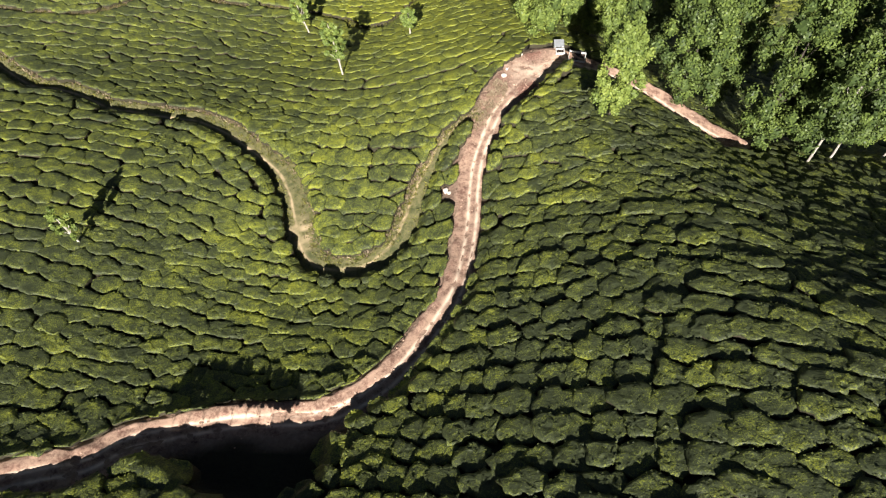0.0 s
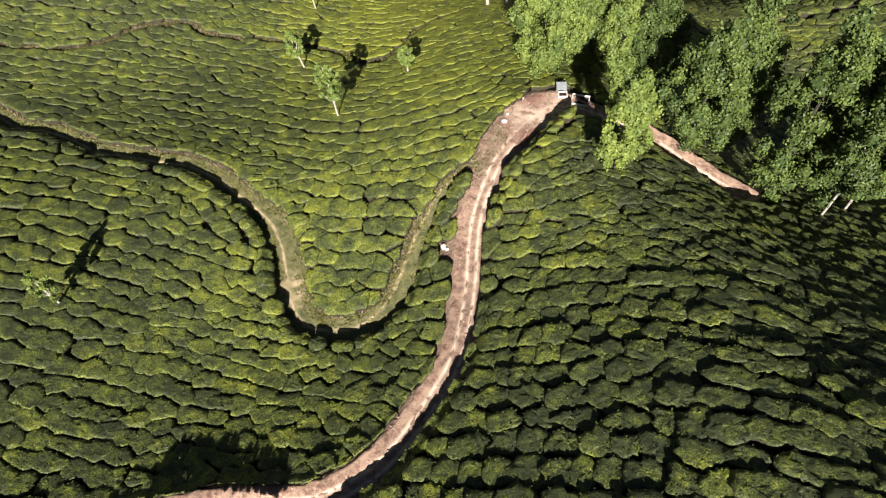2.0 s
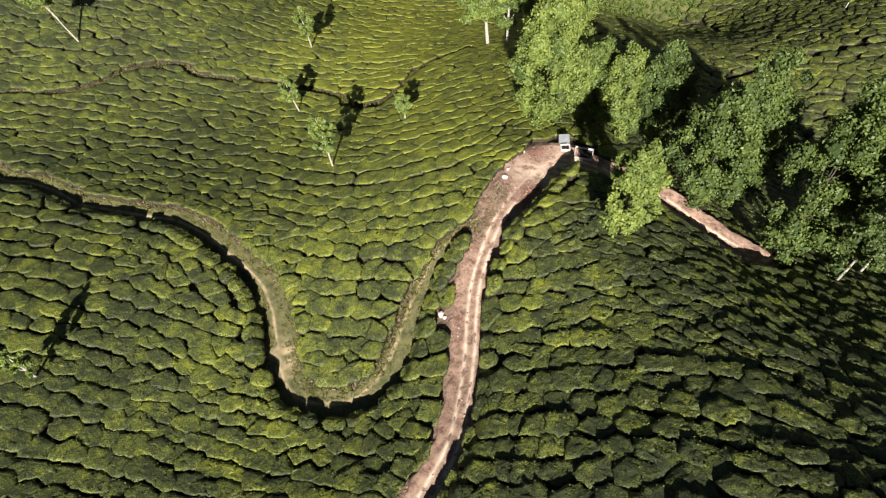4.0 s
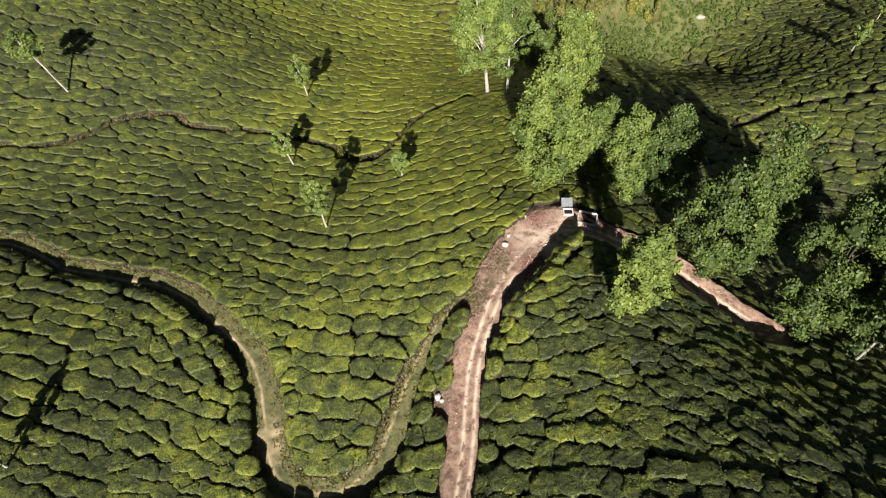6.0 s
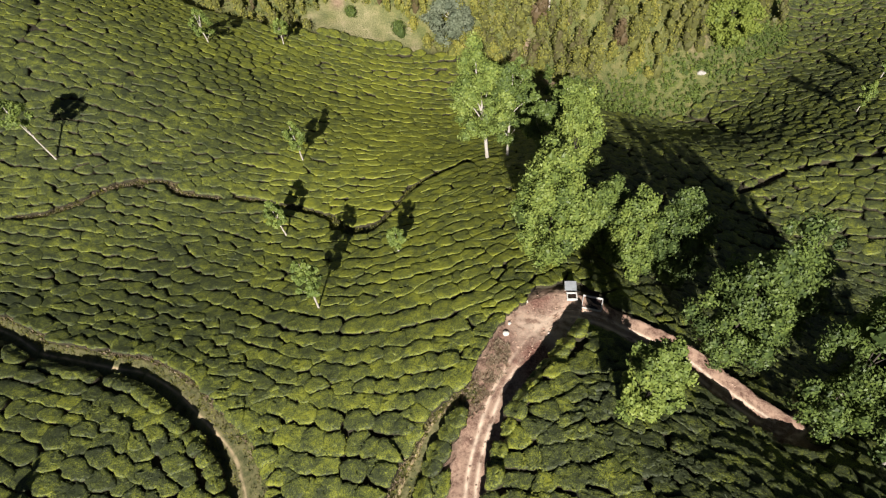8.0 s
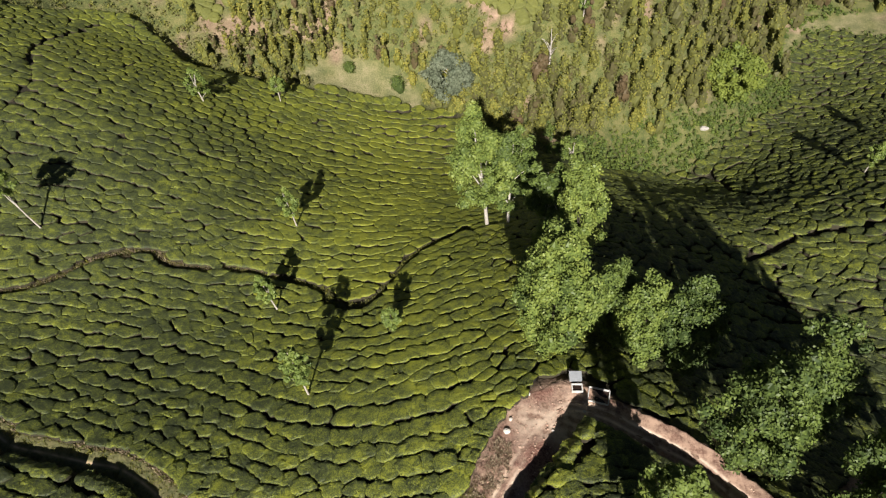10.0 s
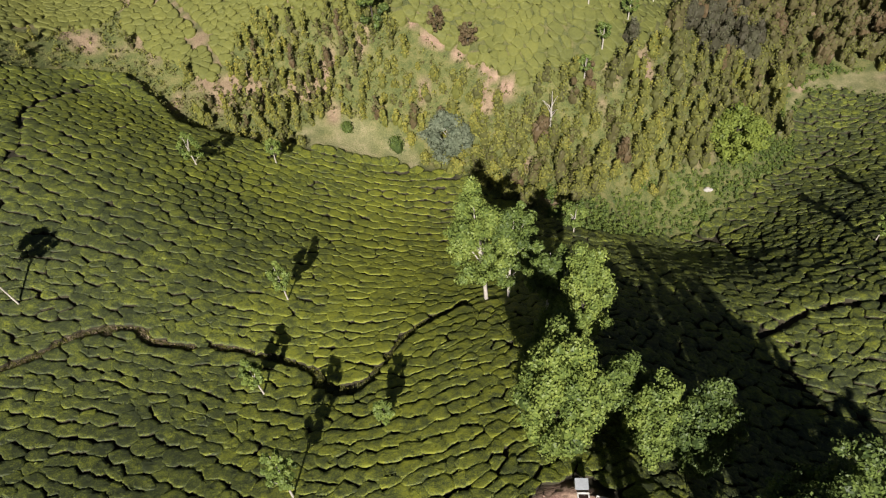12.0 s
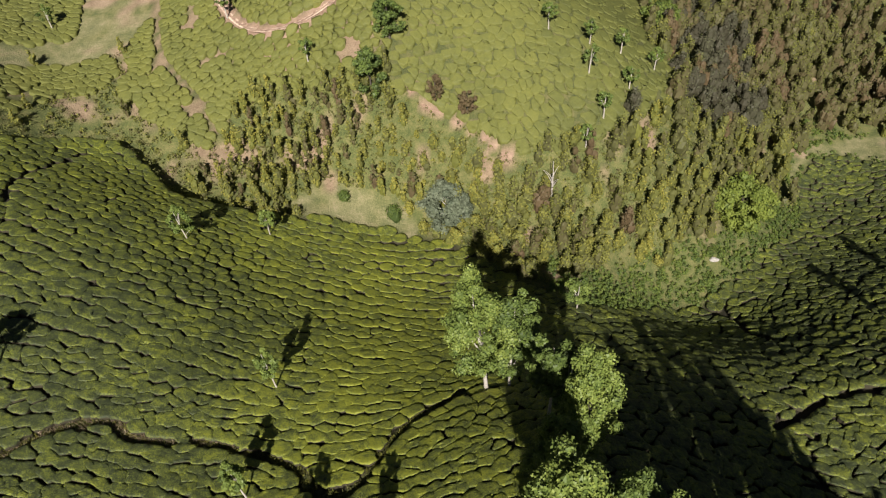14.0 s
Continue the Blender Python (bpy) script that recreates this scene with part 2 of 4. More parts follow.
ROAD = spline([(-52.1, 2.4, 1.55, 0), (-37.4, 8.6, 1.55, 0), (-32.1, 10.6, 1.55, 0), (-29, 13.1, 1.45, 0), (-22.2, 15.2, 1.4, 0), (-17.3, 15.6, 1.4,
               0), (-14.2, 15.8, 1.4, 0), (-11.4, 16.8, 1.5, 0.1), (-8.35, 19.1, 1.57, 0.1), (-6.25, 22, 1.52, 0.2), (-4.45, 25.3, 1.52, 0.2), (-2.95, 28.7, 1.52,
               0.2), (-2.15, 33.1, 1.57, 0.2), (-1.75, 37.6, 1.62, 0.2), (-1.65, 42.7, 1.67, 0.2), (-1.35, 46.5, 1.72, 0.3), (-0.55, 50.1, 1.97, 0.4), (0.5, 53.9,
               2.4, 0.7), (2.4, 57.9, 2.9, 0.9), (5, 62.1, 3.4, 1), (8.3, 65.1, 2.7, 0.9), (11.7, 64.7, 1.8, 0.7), (14.8, 62.9, 1.9, 0.1), (17.9, 61.5, 2.1, 0.1),
               (20.9, 60, 2.1, 0.1), (23.6, 57.6, 2.1, 0.1), (26.2, 55.3, 2, -0.1), (28.4, 53.6, 1.9, -0.4), (30.4, 52.3, 1.5, -0.6)])
SPUR_ROAD = spline([(28.4, 52.2, 1.25), (31.7, 54.1, 1.25), (34.9, 56.9, 1.2), (41.7, 62.6, 1.1)])
PATH = spline([(-0.9, 54.8, 0.8), (-4.3, 51.8, 0.85), (-6.2, 48.1, 0.92), (-7.5, 44.2, 1.1), (-8.4, 40.3, 1.4), (-9.3, 37.46, 1.52), (-10.4, 35.9,
               1.59), (-12.7, 34.18, 1.59), (-16, 34.18, 1.59), (-18.8, 35.28, 1.65), (-20.9, 38.23, 1.77), (-22.3, 42, 1.77), (-23.6, 45.5, 1.77), (-25.9, 49, 1.65),
               (-30.5, 52.9, 1.65), (-34.2, 55.8, 1.65), (-38.7, 58.1, 1.59), (-42.7, 58.7, 1.52), (-47.6, 59.5, 1.52), (-51.7, 60.2, 1.46), (-55.8, 62.3, 1.46),
               (-60.2, 63.6, 1.46), (-63.1, 63.7, 1.46), (-67.7, 66.3, 1.46), (-78.2, 73.8, 1.46)])
DITCH = spline([(-86.1, 80.1, 0.15), (-69.4, 82.3, 0.15), (-65.3, 83, 0.21), (-61.7, 85.3, 0.27), (-59.1, 88.6, 0.27), (-55.5, 92.1, 0.27), (-50.2,
               93.7, 0.3), (-46.9, 91.6, 0.27), (-41.3, 92.1, 0.15), (-37.1, 92.5, 0.15), (-30.6, 91.3, 0.3), (-24.9, 89.4, 0.32), (-20.3, 84.9, 0.38), (-16.9, 84.9,
               0.32), (-14.4, 90.2, 0.22), (-11.5, 96.4, 0.22), (-7.3, 100.7, 0.28), (-3.8, 105, 0.25)])
EAST_GAP = spline([(42, 104.5, 0.3), (46.6, 107.4, 0.4), (50.5, 110.4, 0.45), (56.3, 112.9, 0.45), (62.2, 113.7, 0.4), (72, 114.6, 0.35)])
WEST_GAP = spline([(-83.3, 119.9, 0.15), (-83.2, 127.9, 0.2), (-85.1, 133.1, 0.2), (-87.3, 136.4, 0.2), (-90.4, 144, 0.2), (-90.6, 150.8, 0.15), (-89.4, 159, 0.1), (-88.7, 164, 0.1)])
GROOVE = spline([(46.5, 153.4, 0.2), (50, 149.5, 0.22), (52.2, 145.6, 0.25), (52, 139, 0.25), (54.5, 132, 0.2)])
FAR_ROAD = spline([(-76, 222, 1.2), (-68.1, 209.5, 1.2), (-62.3, 203, 1.2), (-55.7, 199.5, 1.2), (-48.2, 198.8, 1.2), (-41.2, 200.9, 1.2), (-33.9, 205.7, 1.2)])
FAR_TRAIL = spline([(-92.1, 224.2, 0.5), (-85.2, 202.1, 0.5), (-77.7, 192.2, 0.4), (-71.2, 186.1, 0.4), (-66.8, 179.5, 0.35), (-62.5, 172, 0.3)])

GULLY = spline([(-11.4, 15.5, 0.2), (-11.2, 12, 0.25), (-10.8, 8, 0.25), (-10.4, 2, 0.2)])
SCAR = spline([(-20, 187.5, 0.35), (-14.2, 185.9, 0.6), (-8.9, 184.1, 0.55), (-5.8, 182.5, 0.3), (-3.4, 181, 0.6), (0.5, 177.5, 0.65), (4.2, 175.6, 0.3)])


def clearance(line):
    """How far each place of the grid is from a road's edge, and the height of its bed."""
    gap, bed = np.full(HEIGHT.shape, 99.0), np.zeros(HEIGHT.shape)
    z = sample(HEIGHT, line[:, 0], line[:, 1])
    z = np.convolve(np.pad(z, 10, mode="edge"), np.ones(21) / 21, mode="valid")
    if line.shape[1] > 3:
        z = z - line[:, 3]
    lo, hi = line[:, :2].min(0) - 6, line[:, :2].max(0) + 6
    cols, rows = np.where((GX > lo[0]) & (GX < hi[0]))[0], np.where((GY > lo[1]) & (GY < hi[1]))[0]
    for j in rows:
        near = np.abs(line[:, 1] - GY[j]) < 8
        if not near.any():
            continue
        some = line[near]
        d = np.hypot(GX[cols][:, None] - some[None, :, 0], GY[j] - some[None, :, 1]) - some[None, :, 2]
        k = d.argmin(1)
        gap[j, cols], bed[j, cols] = d[np.arange(len(cols)), k], z[near][k]
    return gap, bed


# west of the row's end the tea stops at the brow of a bank
brow = GY[:, None] - np.interp(GX, [-103, -94, -85, -77, -68, -57, -48, -40], [160.2, 168.7, 170.8, 165.6, 155.4, 155.3, 156.7, 158.9])[None]
HEIGHT -= 2.6 * np.clip(brow / 1.6, 0, 1) * np.clip(1.5 - brow / 12, 0, 1) * np.clip((-42 - GX[None]) / 8, 0, 1) * np.clip((GX[None] + 106) / 8, 0, 1)

GAPS = {}
for key, line, bank, drop in (("far_road", FAR_ROAD, 1.5, 0), ("far_trail", FAR_TRAIL, 1.0, 0), ("scar", SCAR, 0.5, 0.6), ("ditch", DITCH, 0.5, 0.2), ("east", EAST_GAP, 0.8, 0.6), ("west", WEST_GAP, 0.6, 0.4), ("groove", GROOVE, 0.8, 0.2), ("gully", GULLY, 0.5, 0.5), ("path", PATH, 0.55, 0.55), ("spur", SPUR_ROAD, 1.0, 0.3), ("road", ROAD, 0.8, 0)):
    gap, bed = clearance(line)
    w = np.clip(1 - gap / bank, 0, 1)
    w = w * w * (3 - 2 * w)
    HEIGHT = HEIGHT * (1 - w) + (bed - drop) * w
    GAPS[key] = gap
# the track's upper side is dug into the slope
cut = np.clip((GY[:, None] - np.interp(GX, [-30, -25, -21, -14.5, -12.6], [11.4, 10.4, 8.2, 7.2, 9.6])[None]) / 0.7, 0, 1) * np.clip((GX[None] + 30) / 3, 0, 1) * np.clip((-11.6 - GX[None]) / 1.5, 0, 1)
early = ROAD[ROAD[:, 0] < -8]
cut *= GY[:, None] < np.interp(GX, early[:, 0], early[:, 1])[None] + 0.5
HEIGHT = HEIGHT * (1 - cut) + (np.interp(GX, early[:, 0], sample(HEIGHT, early[:, 0], early[:, 1]))[None] - 0.15) * cut
ROAD_GAP = np.minimum(GAPS["road"], GAPS["spur"])
ANY_GAP = np.minimum.reduce(list(GAPS.values()))
yard = np.minimum(np.hypot(GX[None] - 9.2, GY[:, None] - 68.3) - 1.7, np.hypot(GX[None] - 11.4, GY[:, None] - 66.6) - 1.8)
yard = np.minimum(yard, np.hypot(GX[None] - 6.3, GY[:, None] - 66.3) - 2.2)
yard = np.minimum(yard, np.hypot(GX[None] + 4.2, GY[:, None] - 43.2) - 0.5)
ROOM = np.minimum.reduce([yard, GAPS["road"] - 0.7 * np.clip((GX[None] - 13) / 3, 0, 1)] + [GAPS[k] + (-0.1 if k == "ditch" else 0.0 if "road" in k or k in ("path", "spur", "ditch") else 0.12) for k in GAPS])

# ---- what grows where ----
EDGE = np.array([(-125.1, 158), (-103.2, 160.2), (-94.2, 168.7), (-85.1, 170.8), (-77.4, 165.6), (-68.2, 155.4), (-57.4, 155.3), (-48.4, 156.7), (-39.6, 158.9),
         (-30.3, 161.2), (-19.9, 160.4), (-10.7, 158.6), (-0, 150.2), (9.8, 141.9), (17.5, 136.7), (26.2, 140.1), (36.1, 149.4), (48.5, 154.1), (58, 162.3),
         (65.2, 170.3), (80.1, 184.1), (84.1, 202.1), (92, 214.1), (100, 217), (107.6, 212.6), (120, 203)])
FAR_FIELD = [(-25, 260.2), (-25.8, 194.4), (-24.5, 187), (-18.1, 187.3), (-10.1, 184.9), (-3.4, 181.6), (3.2, 176.7), (10.9, 176.7), (20.8, 177.6), (29.2, 184.1),
         (43.5, 194.6), (46, 208), (40, 216), (42, 260.2)]
WEST_FIELD = [(-97, 240), (-92.6, 220.4), (-91.5, 212.7), (-93, 205), (-93.7, 200.7), (-90.6, 195.7), (-92, 188.3), (-87.2, 184.1), (-78.8, 179.2), (-72.2, 175), (-65.8, 173.4),
              (-63.4, 178.4), (-61.5, 184.7), (-54.5, 187.1), (-44.5, 185.3), (-36.2, 185), (-25.8, 186.7), (-27, 240.1)]
CORNER_FIELD = [(-150, 250), (-116, 250), (-114.4, 223), (-110.5, 215.4), (-109.8, 206.1), (-116.4, 200.4), (-122.3, 197), (-150, 187)]
CORNER_FIELD_2 = [(-150, 176), (-117.4, 186.6), (-113.1, 192.2), (-105.3, 194.7), (-97.3, 199), (-92.9, 193.8), (-93.8, 188.5), (-99.1, 184.7), (-103.3, 183.1), (-106.2, 177.1), (-107.2, 172.5), (-150, 160)]


def inside(poly, x, y):
    p = np.array(poly, float)
    q = np.roll(p, -1, 0)
    hit = np.zeros(np.shape(x), bool)
    for (ax, ay), (bx, by) in zip(p, q):
        if ay != by:
            hit ^= ((ay > y) != (by > y)) & (x < (bx - ax) * (y - ay) / (by - ay) + ax)
    return hit


MEADOW = [(-46.5, 162.5), (-40, 167.5), (-30, 169), (-22, 168.5), (-17, 163), (-17.5, 159.5), (-30, 161.5), (-42, 159.5)]
WEST_MEADOW = [(-116, 250), (-97, 250), (-92.6, 220.4), (-91.5, 212.7), (-93, 205), (-93.7, 200.7), (-97.3, 199), (-105.6, 195), (-113.3, 192.5), (-117.5, 187), (-150, 176), (-150, 187), (-122.3, 197), (-116.4, 200.4), (-109.8, 206.1), (-110.5, 215.4), (-114.4, 223)]
EAST_MEADOW = [(82, 203), (86, 213), (94, 220), (105, 224), (130, 226), (130, 207), (110, 214), (100, 218.5), (92, 216)]
CUTTING = [(-30, 11.2), (-25, 10.2), (-21, 8.0), (-14.5, 7.0), (-12.6, 9.4), (-12, 15.2), (-18, 14.8), (-29.5, 13.2)]


def near_edge(x):
    return np.interp(x, EDGE[:, 0], EDGE[:, 1])


# ---- meshes ----
def mesh_of(name, verts, faces, material, smooth=True, under=None, below=None, **marks):
    """A mesh from arrays: vertices, faces all of one size, and marks per vertex; the faces picked by below take the material under."""
    me = bpy.data.meshes.new(name)
    verts, faces = np.ascontiguousarray(verts, np.float32), np.ascontiguousarray(faces, np.int32)
    n, k = faces.shape
    me.vertices.add(len(verts))
    me.vertices.foreach_set("co", verts.ravel())
    me.loops.add(n * k)
    me.loops.foreach_set("vertex_index", faces.ravel())
    me.polygons.add(n)
    me.polygons.foreach_set("loop_start", np.arange(0, n * k, k, dtype=np.int32))
    me.polygons.foreach_set("use_smooth", np.full(n, smooth))
    for key, values in marks.items():
        me.attributes.new(key, "FLOAT", "POINT").data.foreach_set("value", np.ascontiguousarray(values, np.float32).ravel())
    me.materials.append(material)
    if under is not None:
        me.materials.append(under)
        me.polygons.foreach_set("material_index", np.ascontiguousarray(below, np.int32))
    me.update(calc_edges=True)
    return me


def sheet(nu, nv):
    """Quads of a grid of nu by nv vertices, u running fastest."""
    i = np.arange(nu * nv).reshape(nv, nu)
    return np.stack([i[:-1, :-1], i[:-1, 1:], i[1:, 1:], i[1:, :-1]], -1).reshape(-1, 4)


def thing(name, label, category, group="", kind="", data=None, at=None):
    ob = new(name, data)
    if at is not None:
        ob.location = at
    return tagged(ob, label, category, group, kind)


def part_of(parent, name, me, label=""):
    ob = new(name, me)
    ob.parent = parent
    return tagged(ob, label)


# ---- ground ----
def lines(lo, hi, fine_lo, fine_hi, fine, coarse, reach):
    inner = np.concatenate([np.arange(lo, fine_lo, coarse), np.arange(fine_lo, fine_hi, fine), np.arange(fine_hi, hi + 0.1, coarse)])
    outer = np.geomspace(20, reach, 9)
    return np.concatenate([lo - outer[::-1], inner, hi + outer])


gx, gy = np.meshgrid(lines(-190, 210, -62, 46, 0.75, 2.0, 2500), lines(-60, 360, 2, 112, 0.75, 2.0, 2500))
far_x, far_y = gx.ravel(), gy.ravel()
gz = sample(HEIGHT, far_x, far_y)
rough_ground = np.array([noise.noise(Vector((x * 0.21, y * 0.21, 0))) for x, y in zip(far_x, far_y)])
open_ground = np.clip((far_y - near_edge(far_x)) / 2 + 0.5, 0, 1)
for field in (FAR_FIELD, WEST_FIELD, CORNER_FIELD, CORNER_FIELD_2):
    open_ground *= 1 - 0.25 * inside(field, far_x, far_y)
road_gap = np.minimum(sample(ROAD_GAP, far_x, far_y), sample(GAPS["far_road"], far_x, far_y) - 0.2)
bare = np.clip(1.3 - road_gap / 0.9 + rough_ground * 0.9, 0, 1) * (road_gap < 2)
dry = np.clip(0.8 + rough_ground, 0, 1) * (inside(MEADOW, far_x, far_y) | inside(WEST_MEADOW, far_x, far_y) | inside(EAST_MEADOW, far_x, far_y))
bare = np.maximum(bare, np.clip(0.9 - (sample(GAPS["ditch"], far_x, far_y) + 0.5) + rough_ground, 0, 0.04))
bare = np.maximum(bare, np.clip(1.0 - sample(GAPS["far_trail"], far_x, far_y) / 0.5 + rough_ground, 0, 0.55) * (far_y > 150))
open_ground = np.maximum(open_ground, np.clip(1.1 - 1.2 * sample(GAPS["ditch"], far_x, far_y), 0, 0.8))
open_ground = np.maximum(open_ground, np.clip(1.3 - sample(GAPS["path"], far_x, far_y) + 0.5 * rough_ground, 0, 1))
scrape = np.array([noise.noise(Vector((x * 0.09, y * 0.09, 30.0))) for x, y in zip(far_x, far_y)])
scrape += 0.6 * rough_ground
bare = np.maximum(bare, np.clip((scrape - np.where(far_x < -24, 0.22, 0.4)) * 3, 0, 0.7) * (far_y > near_edge(far_x) + 3) * (far_y < 330) * ~(inside(FAR_FIELD, far_x, far_y) | inside(CORNER_FIELD, far_x, far_y)))
bare = np.maximum(bare, np.clip(0.95 - sample(GAPS["scar"], far_x, far_y) / 0.5 + 1.4 * rough_ground, 0, 1))
bare = np.maximum(bare, np.exp(-((far_x + 4.2) ** 2 + (far_y - 43.2) ** 2) / 1.0))
patchy = np.array([noise.noise(Vector((x * 0.16, y * 0.16, 6.0))) for x, y in zip(far_x, far_y)])
bare = np.maximum(bare, np.clip((patchy - 0.33) * 6, 0, 0.6) * inside(WEST_FIELD, far_x, far_y))
thing("ground", "rolling hillside of dark soil and rough valley grass", "ground", kind="structure",
      data=mesh_of("ground", np.c_[far_x, far_y, gz], sheet(gx.shape[1], gx.shape[0]), GROUND, grass=open_ground, bare=bare, dry=dry))


def ribbon(line, lift, columns, rut):
    """A road's surface along its line, with a ragged edge and the wheel ruts pressed in."""
    t = np.gradient(line[:, :2], axis=0)
    t /= np.linalg.norm(t, axis=1, keepdims=True)
    side = np.c_[t[:, 1], -t[:, 0]]
    u = np.linspace(-1, 1, columns)
    ragged = np.array([[noise.noise(Vector((x * 0.7, y * 0.7, 5.0 + s))) for s in (0, 9)] for x, y in line[:, :2]])
    half = line[:, 2:3] * (1 + 0.3 * np.where(u[None] < 0, ragged[:, :1], ragged[:, 1:]))
    x, y = line[:, :1] + side[:, :1] * u * half, line[:, 1:2] + side[:, 1:] * u * half
    clods = np.array([noise.noise(Vector((a * 1.3, b * 1.3, 2.0))) for a, b in zip(x.ravel(), y.ravel())]).reshape(x.shape)
    if rut:
        worn = np.exp(-(((np.abs(u[None] * half - 0.2) - rut) / 0.17) ** 2)) * np.clip(0.8 + clods, 0, 1)
    else:
        trodden = np.interp(x, [-27, -23, -20, -9, -6], [0.0, -0.15, -0.25, 0.6, 0.72])
        worn = np.exp(-(((u[None] - trodden) * half / 0.15) ** 2)) * np.clip(0.75 + clods, 0, 1)
    worn = np.maximum(worn, 1.0 * np.exp(-((x - 5.6) ** 2 + (y - 62.4) ** 2) / 20) * np.clip(0.5 + 1.7 * clods, 0, 1))
    worn = np.maximum(worn, 0.9 * np.exp(-((x + 21.2) ** 2 + (y - 39.3) ** 2) / 4) * np.clip(0.6 + 1.5 * clods, 0, 1))
    z = sample(HEIGHT, x, y) + lift - 0.06 * worn + (0.13 if columns > 17 else 0.07) * clods - 0.05 * (np.abs(u[None]) > 0.97)
    red = np.clip(2.2 * np.exp(-((x - 5.1) ** 2 / 3 + (y - 58.2) ** 2 / 7)) + 1.1 * np.exp(-((x - 5.2) ** 2 + (y - 66.2) ** 2) / 4) + 0.8 * np.exp(-((x - 1.6) ** 2 / 2 + (y - 61.4) ** 2 / 6)) + 0.9 * clods - 0.1, 0, 1) * (columns > 17)
    return np.stack([x, y, z], -1).reshape(-1, 3), sheet(columns, len(line)), worn.ravel(), red.ravel()


for name, line, columns, rut, material, label in (
        ("road", ROAD, 31, 0.45, DIRT, "pinkish dirt track with two pale wheel ruts"),
        ("road", SPUR_ROAD, 9, 0.5, DIRT, "short dirt spur running under the trees"),
        ("footpath", PATH, 17, 0.0, TRAIL, "grassy footpath with a pale trodden line"),
        ("road", FAR_ROAD, 7, 0.5, DIRT, "bare dirt track on the far hillside")):
    v, f, worn, red = ribbon(line, 0.06, columns, rut)
    thing(name, label, "road" if name == "road" else "path", kind="structure", data=mesh_of(name, v, f, material, worn=worn, red=red))

# ---- tea: rows that run along the hill, cut into bushes ----
TURN_X, TURN_Y, TURN_R = np.linspace(-80, 90, 7), np.linspace(5, 175, 8), 20.0
TURN = np.array([[-2, -1, -4, -1, 7, 1, -2], [-3, 11, -9, 4, -20, -21, -5], [-6, -5, -17, 19, -47, -31, -3], [3, 16, -36, 48, 30, -21, -43],
                 [0, -8, 15, 1, -39, 51, -111], [-16, 5, -25, 34, 25, 29, 55], [-17, 17, -5, -14, -6, -28, -25], [-19, -32, 34, 9, 39, 38, 29]])


def heading(x, y):
    """The way a row of tea runs at a place."""
    a = radians(float(np.exp(-((y - TURN_Y) ** 2) / (2 * TURN_R**2)) @ TURN @ np.exp(-((x - TURN_X) ** 2) / (2 * TURN_R**2))))
    a += 0.1 * noise.noise(Vector((x * 0.09, y * 0.09, 3.0)))
    return math.cos(a), math.sin(a)


def rows_of_tea(allowed, way, seeds, spacing, cell, step=0.6):
    """Evenly spaced lines along a field of directions, each stopping where it comes too near another."""
    cells, found, queue = {}, [], list(seeds)

    def free(x, y, least, own=None):
        i, j = int(x // cell), int(y // cell)
        for a in (i - 1, i, i + 1):
            for b in (j - 1, j, j + 1):
                for px, py, k in cells.get((a, b), ()):
                    if k != own and (px - x) ** 2 + (py - y) ** 2 < least:
                        return False
        return True

    while queue:
        x0, y0 = queue.pop(0)
        apart = spacing(x0, y0)
        if not allowed(x0, y0) or not free(x0, y0, (0.92 * apart) ** 2):
            continue
        both = []
        for sign in (1, -1):
            x, y, side = x0, y0, []
            for _ in range(600):
                c, s = way(x, y)
                x, y = x + sign * step * c, y + sign * step * s
                if not allowed(x, y) or not free(x, y, (0.7 * spacing(x, y)) ** 2):
                    break
                side.append((x, y))
            both.append(side)
        line = both[1][::-1] + [(x0, y0)] + both[0]
        if len(line) < 4:
            continue
        k = len(found)
        found.append(np.array(line))
        for x, y in line:
            cells.setdefault((int(x // cell), int(y // cell)), []).append((x, y, k))
        for n in range(0, len(line), 4):
            x, y = line[n]
            c, s = way(x, y)
            apart = spacing(x, y)
            queue += [(x - s * apart, y + c * apart), (x + s * apart, y - c * apart)]
    return found


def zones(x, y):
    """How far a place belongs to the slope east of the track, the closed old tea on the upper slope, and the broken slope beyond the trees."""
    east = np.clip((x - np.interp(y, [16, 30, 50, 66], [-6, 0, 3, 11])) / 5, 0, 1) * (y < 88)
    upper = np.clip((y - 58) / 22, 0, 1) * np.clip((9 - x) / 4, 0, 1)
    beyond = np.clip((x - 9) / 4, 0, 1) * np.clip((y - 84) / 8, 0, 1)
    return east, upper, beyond


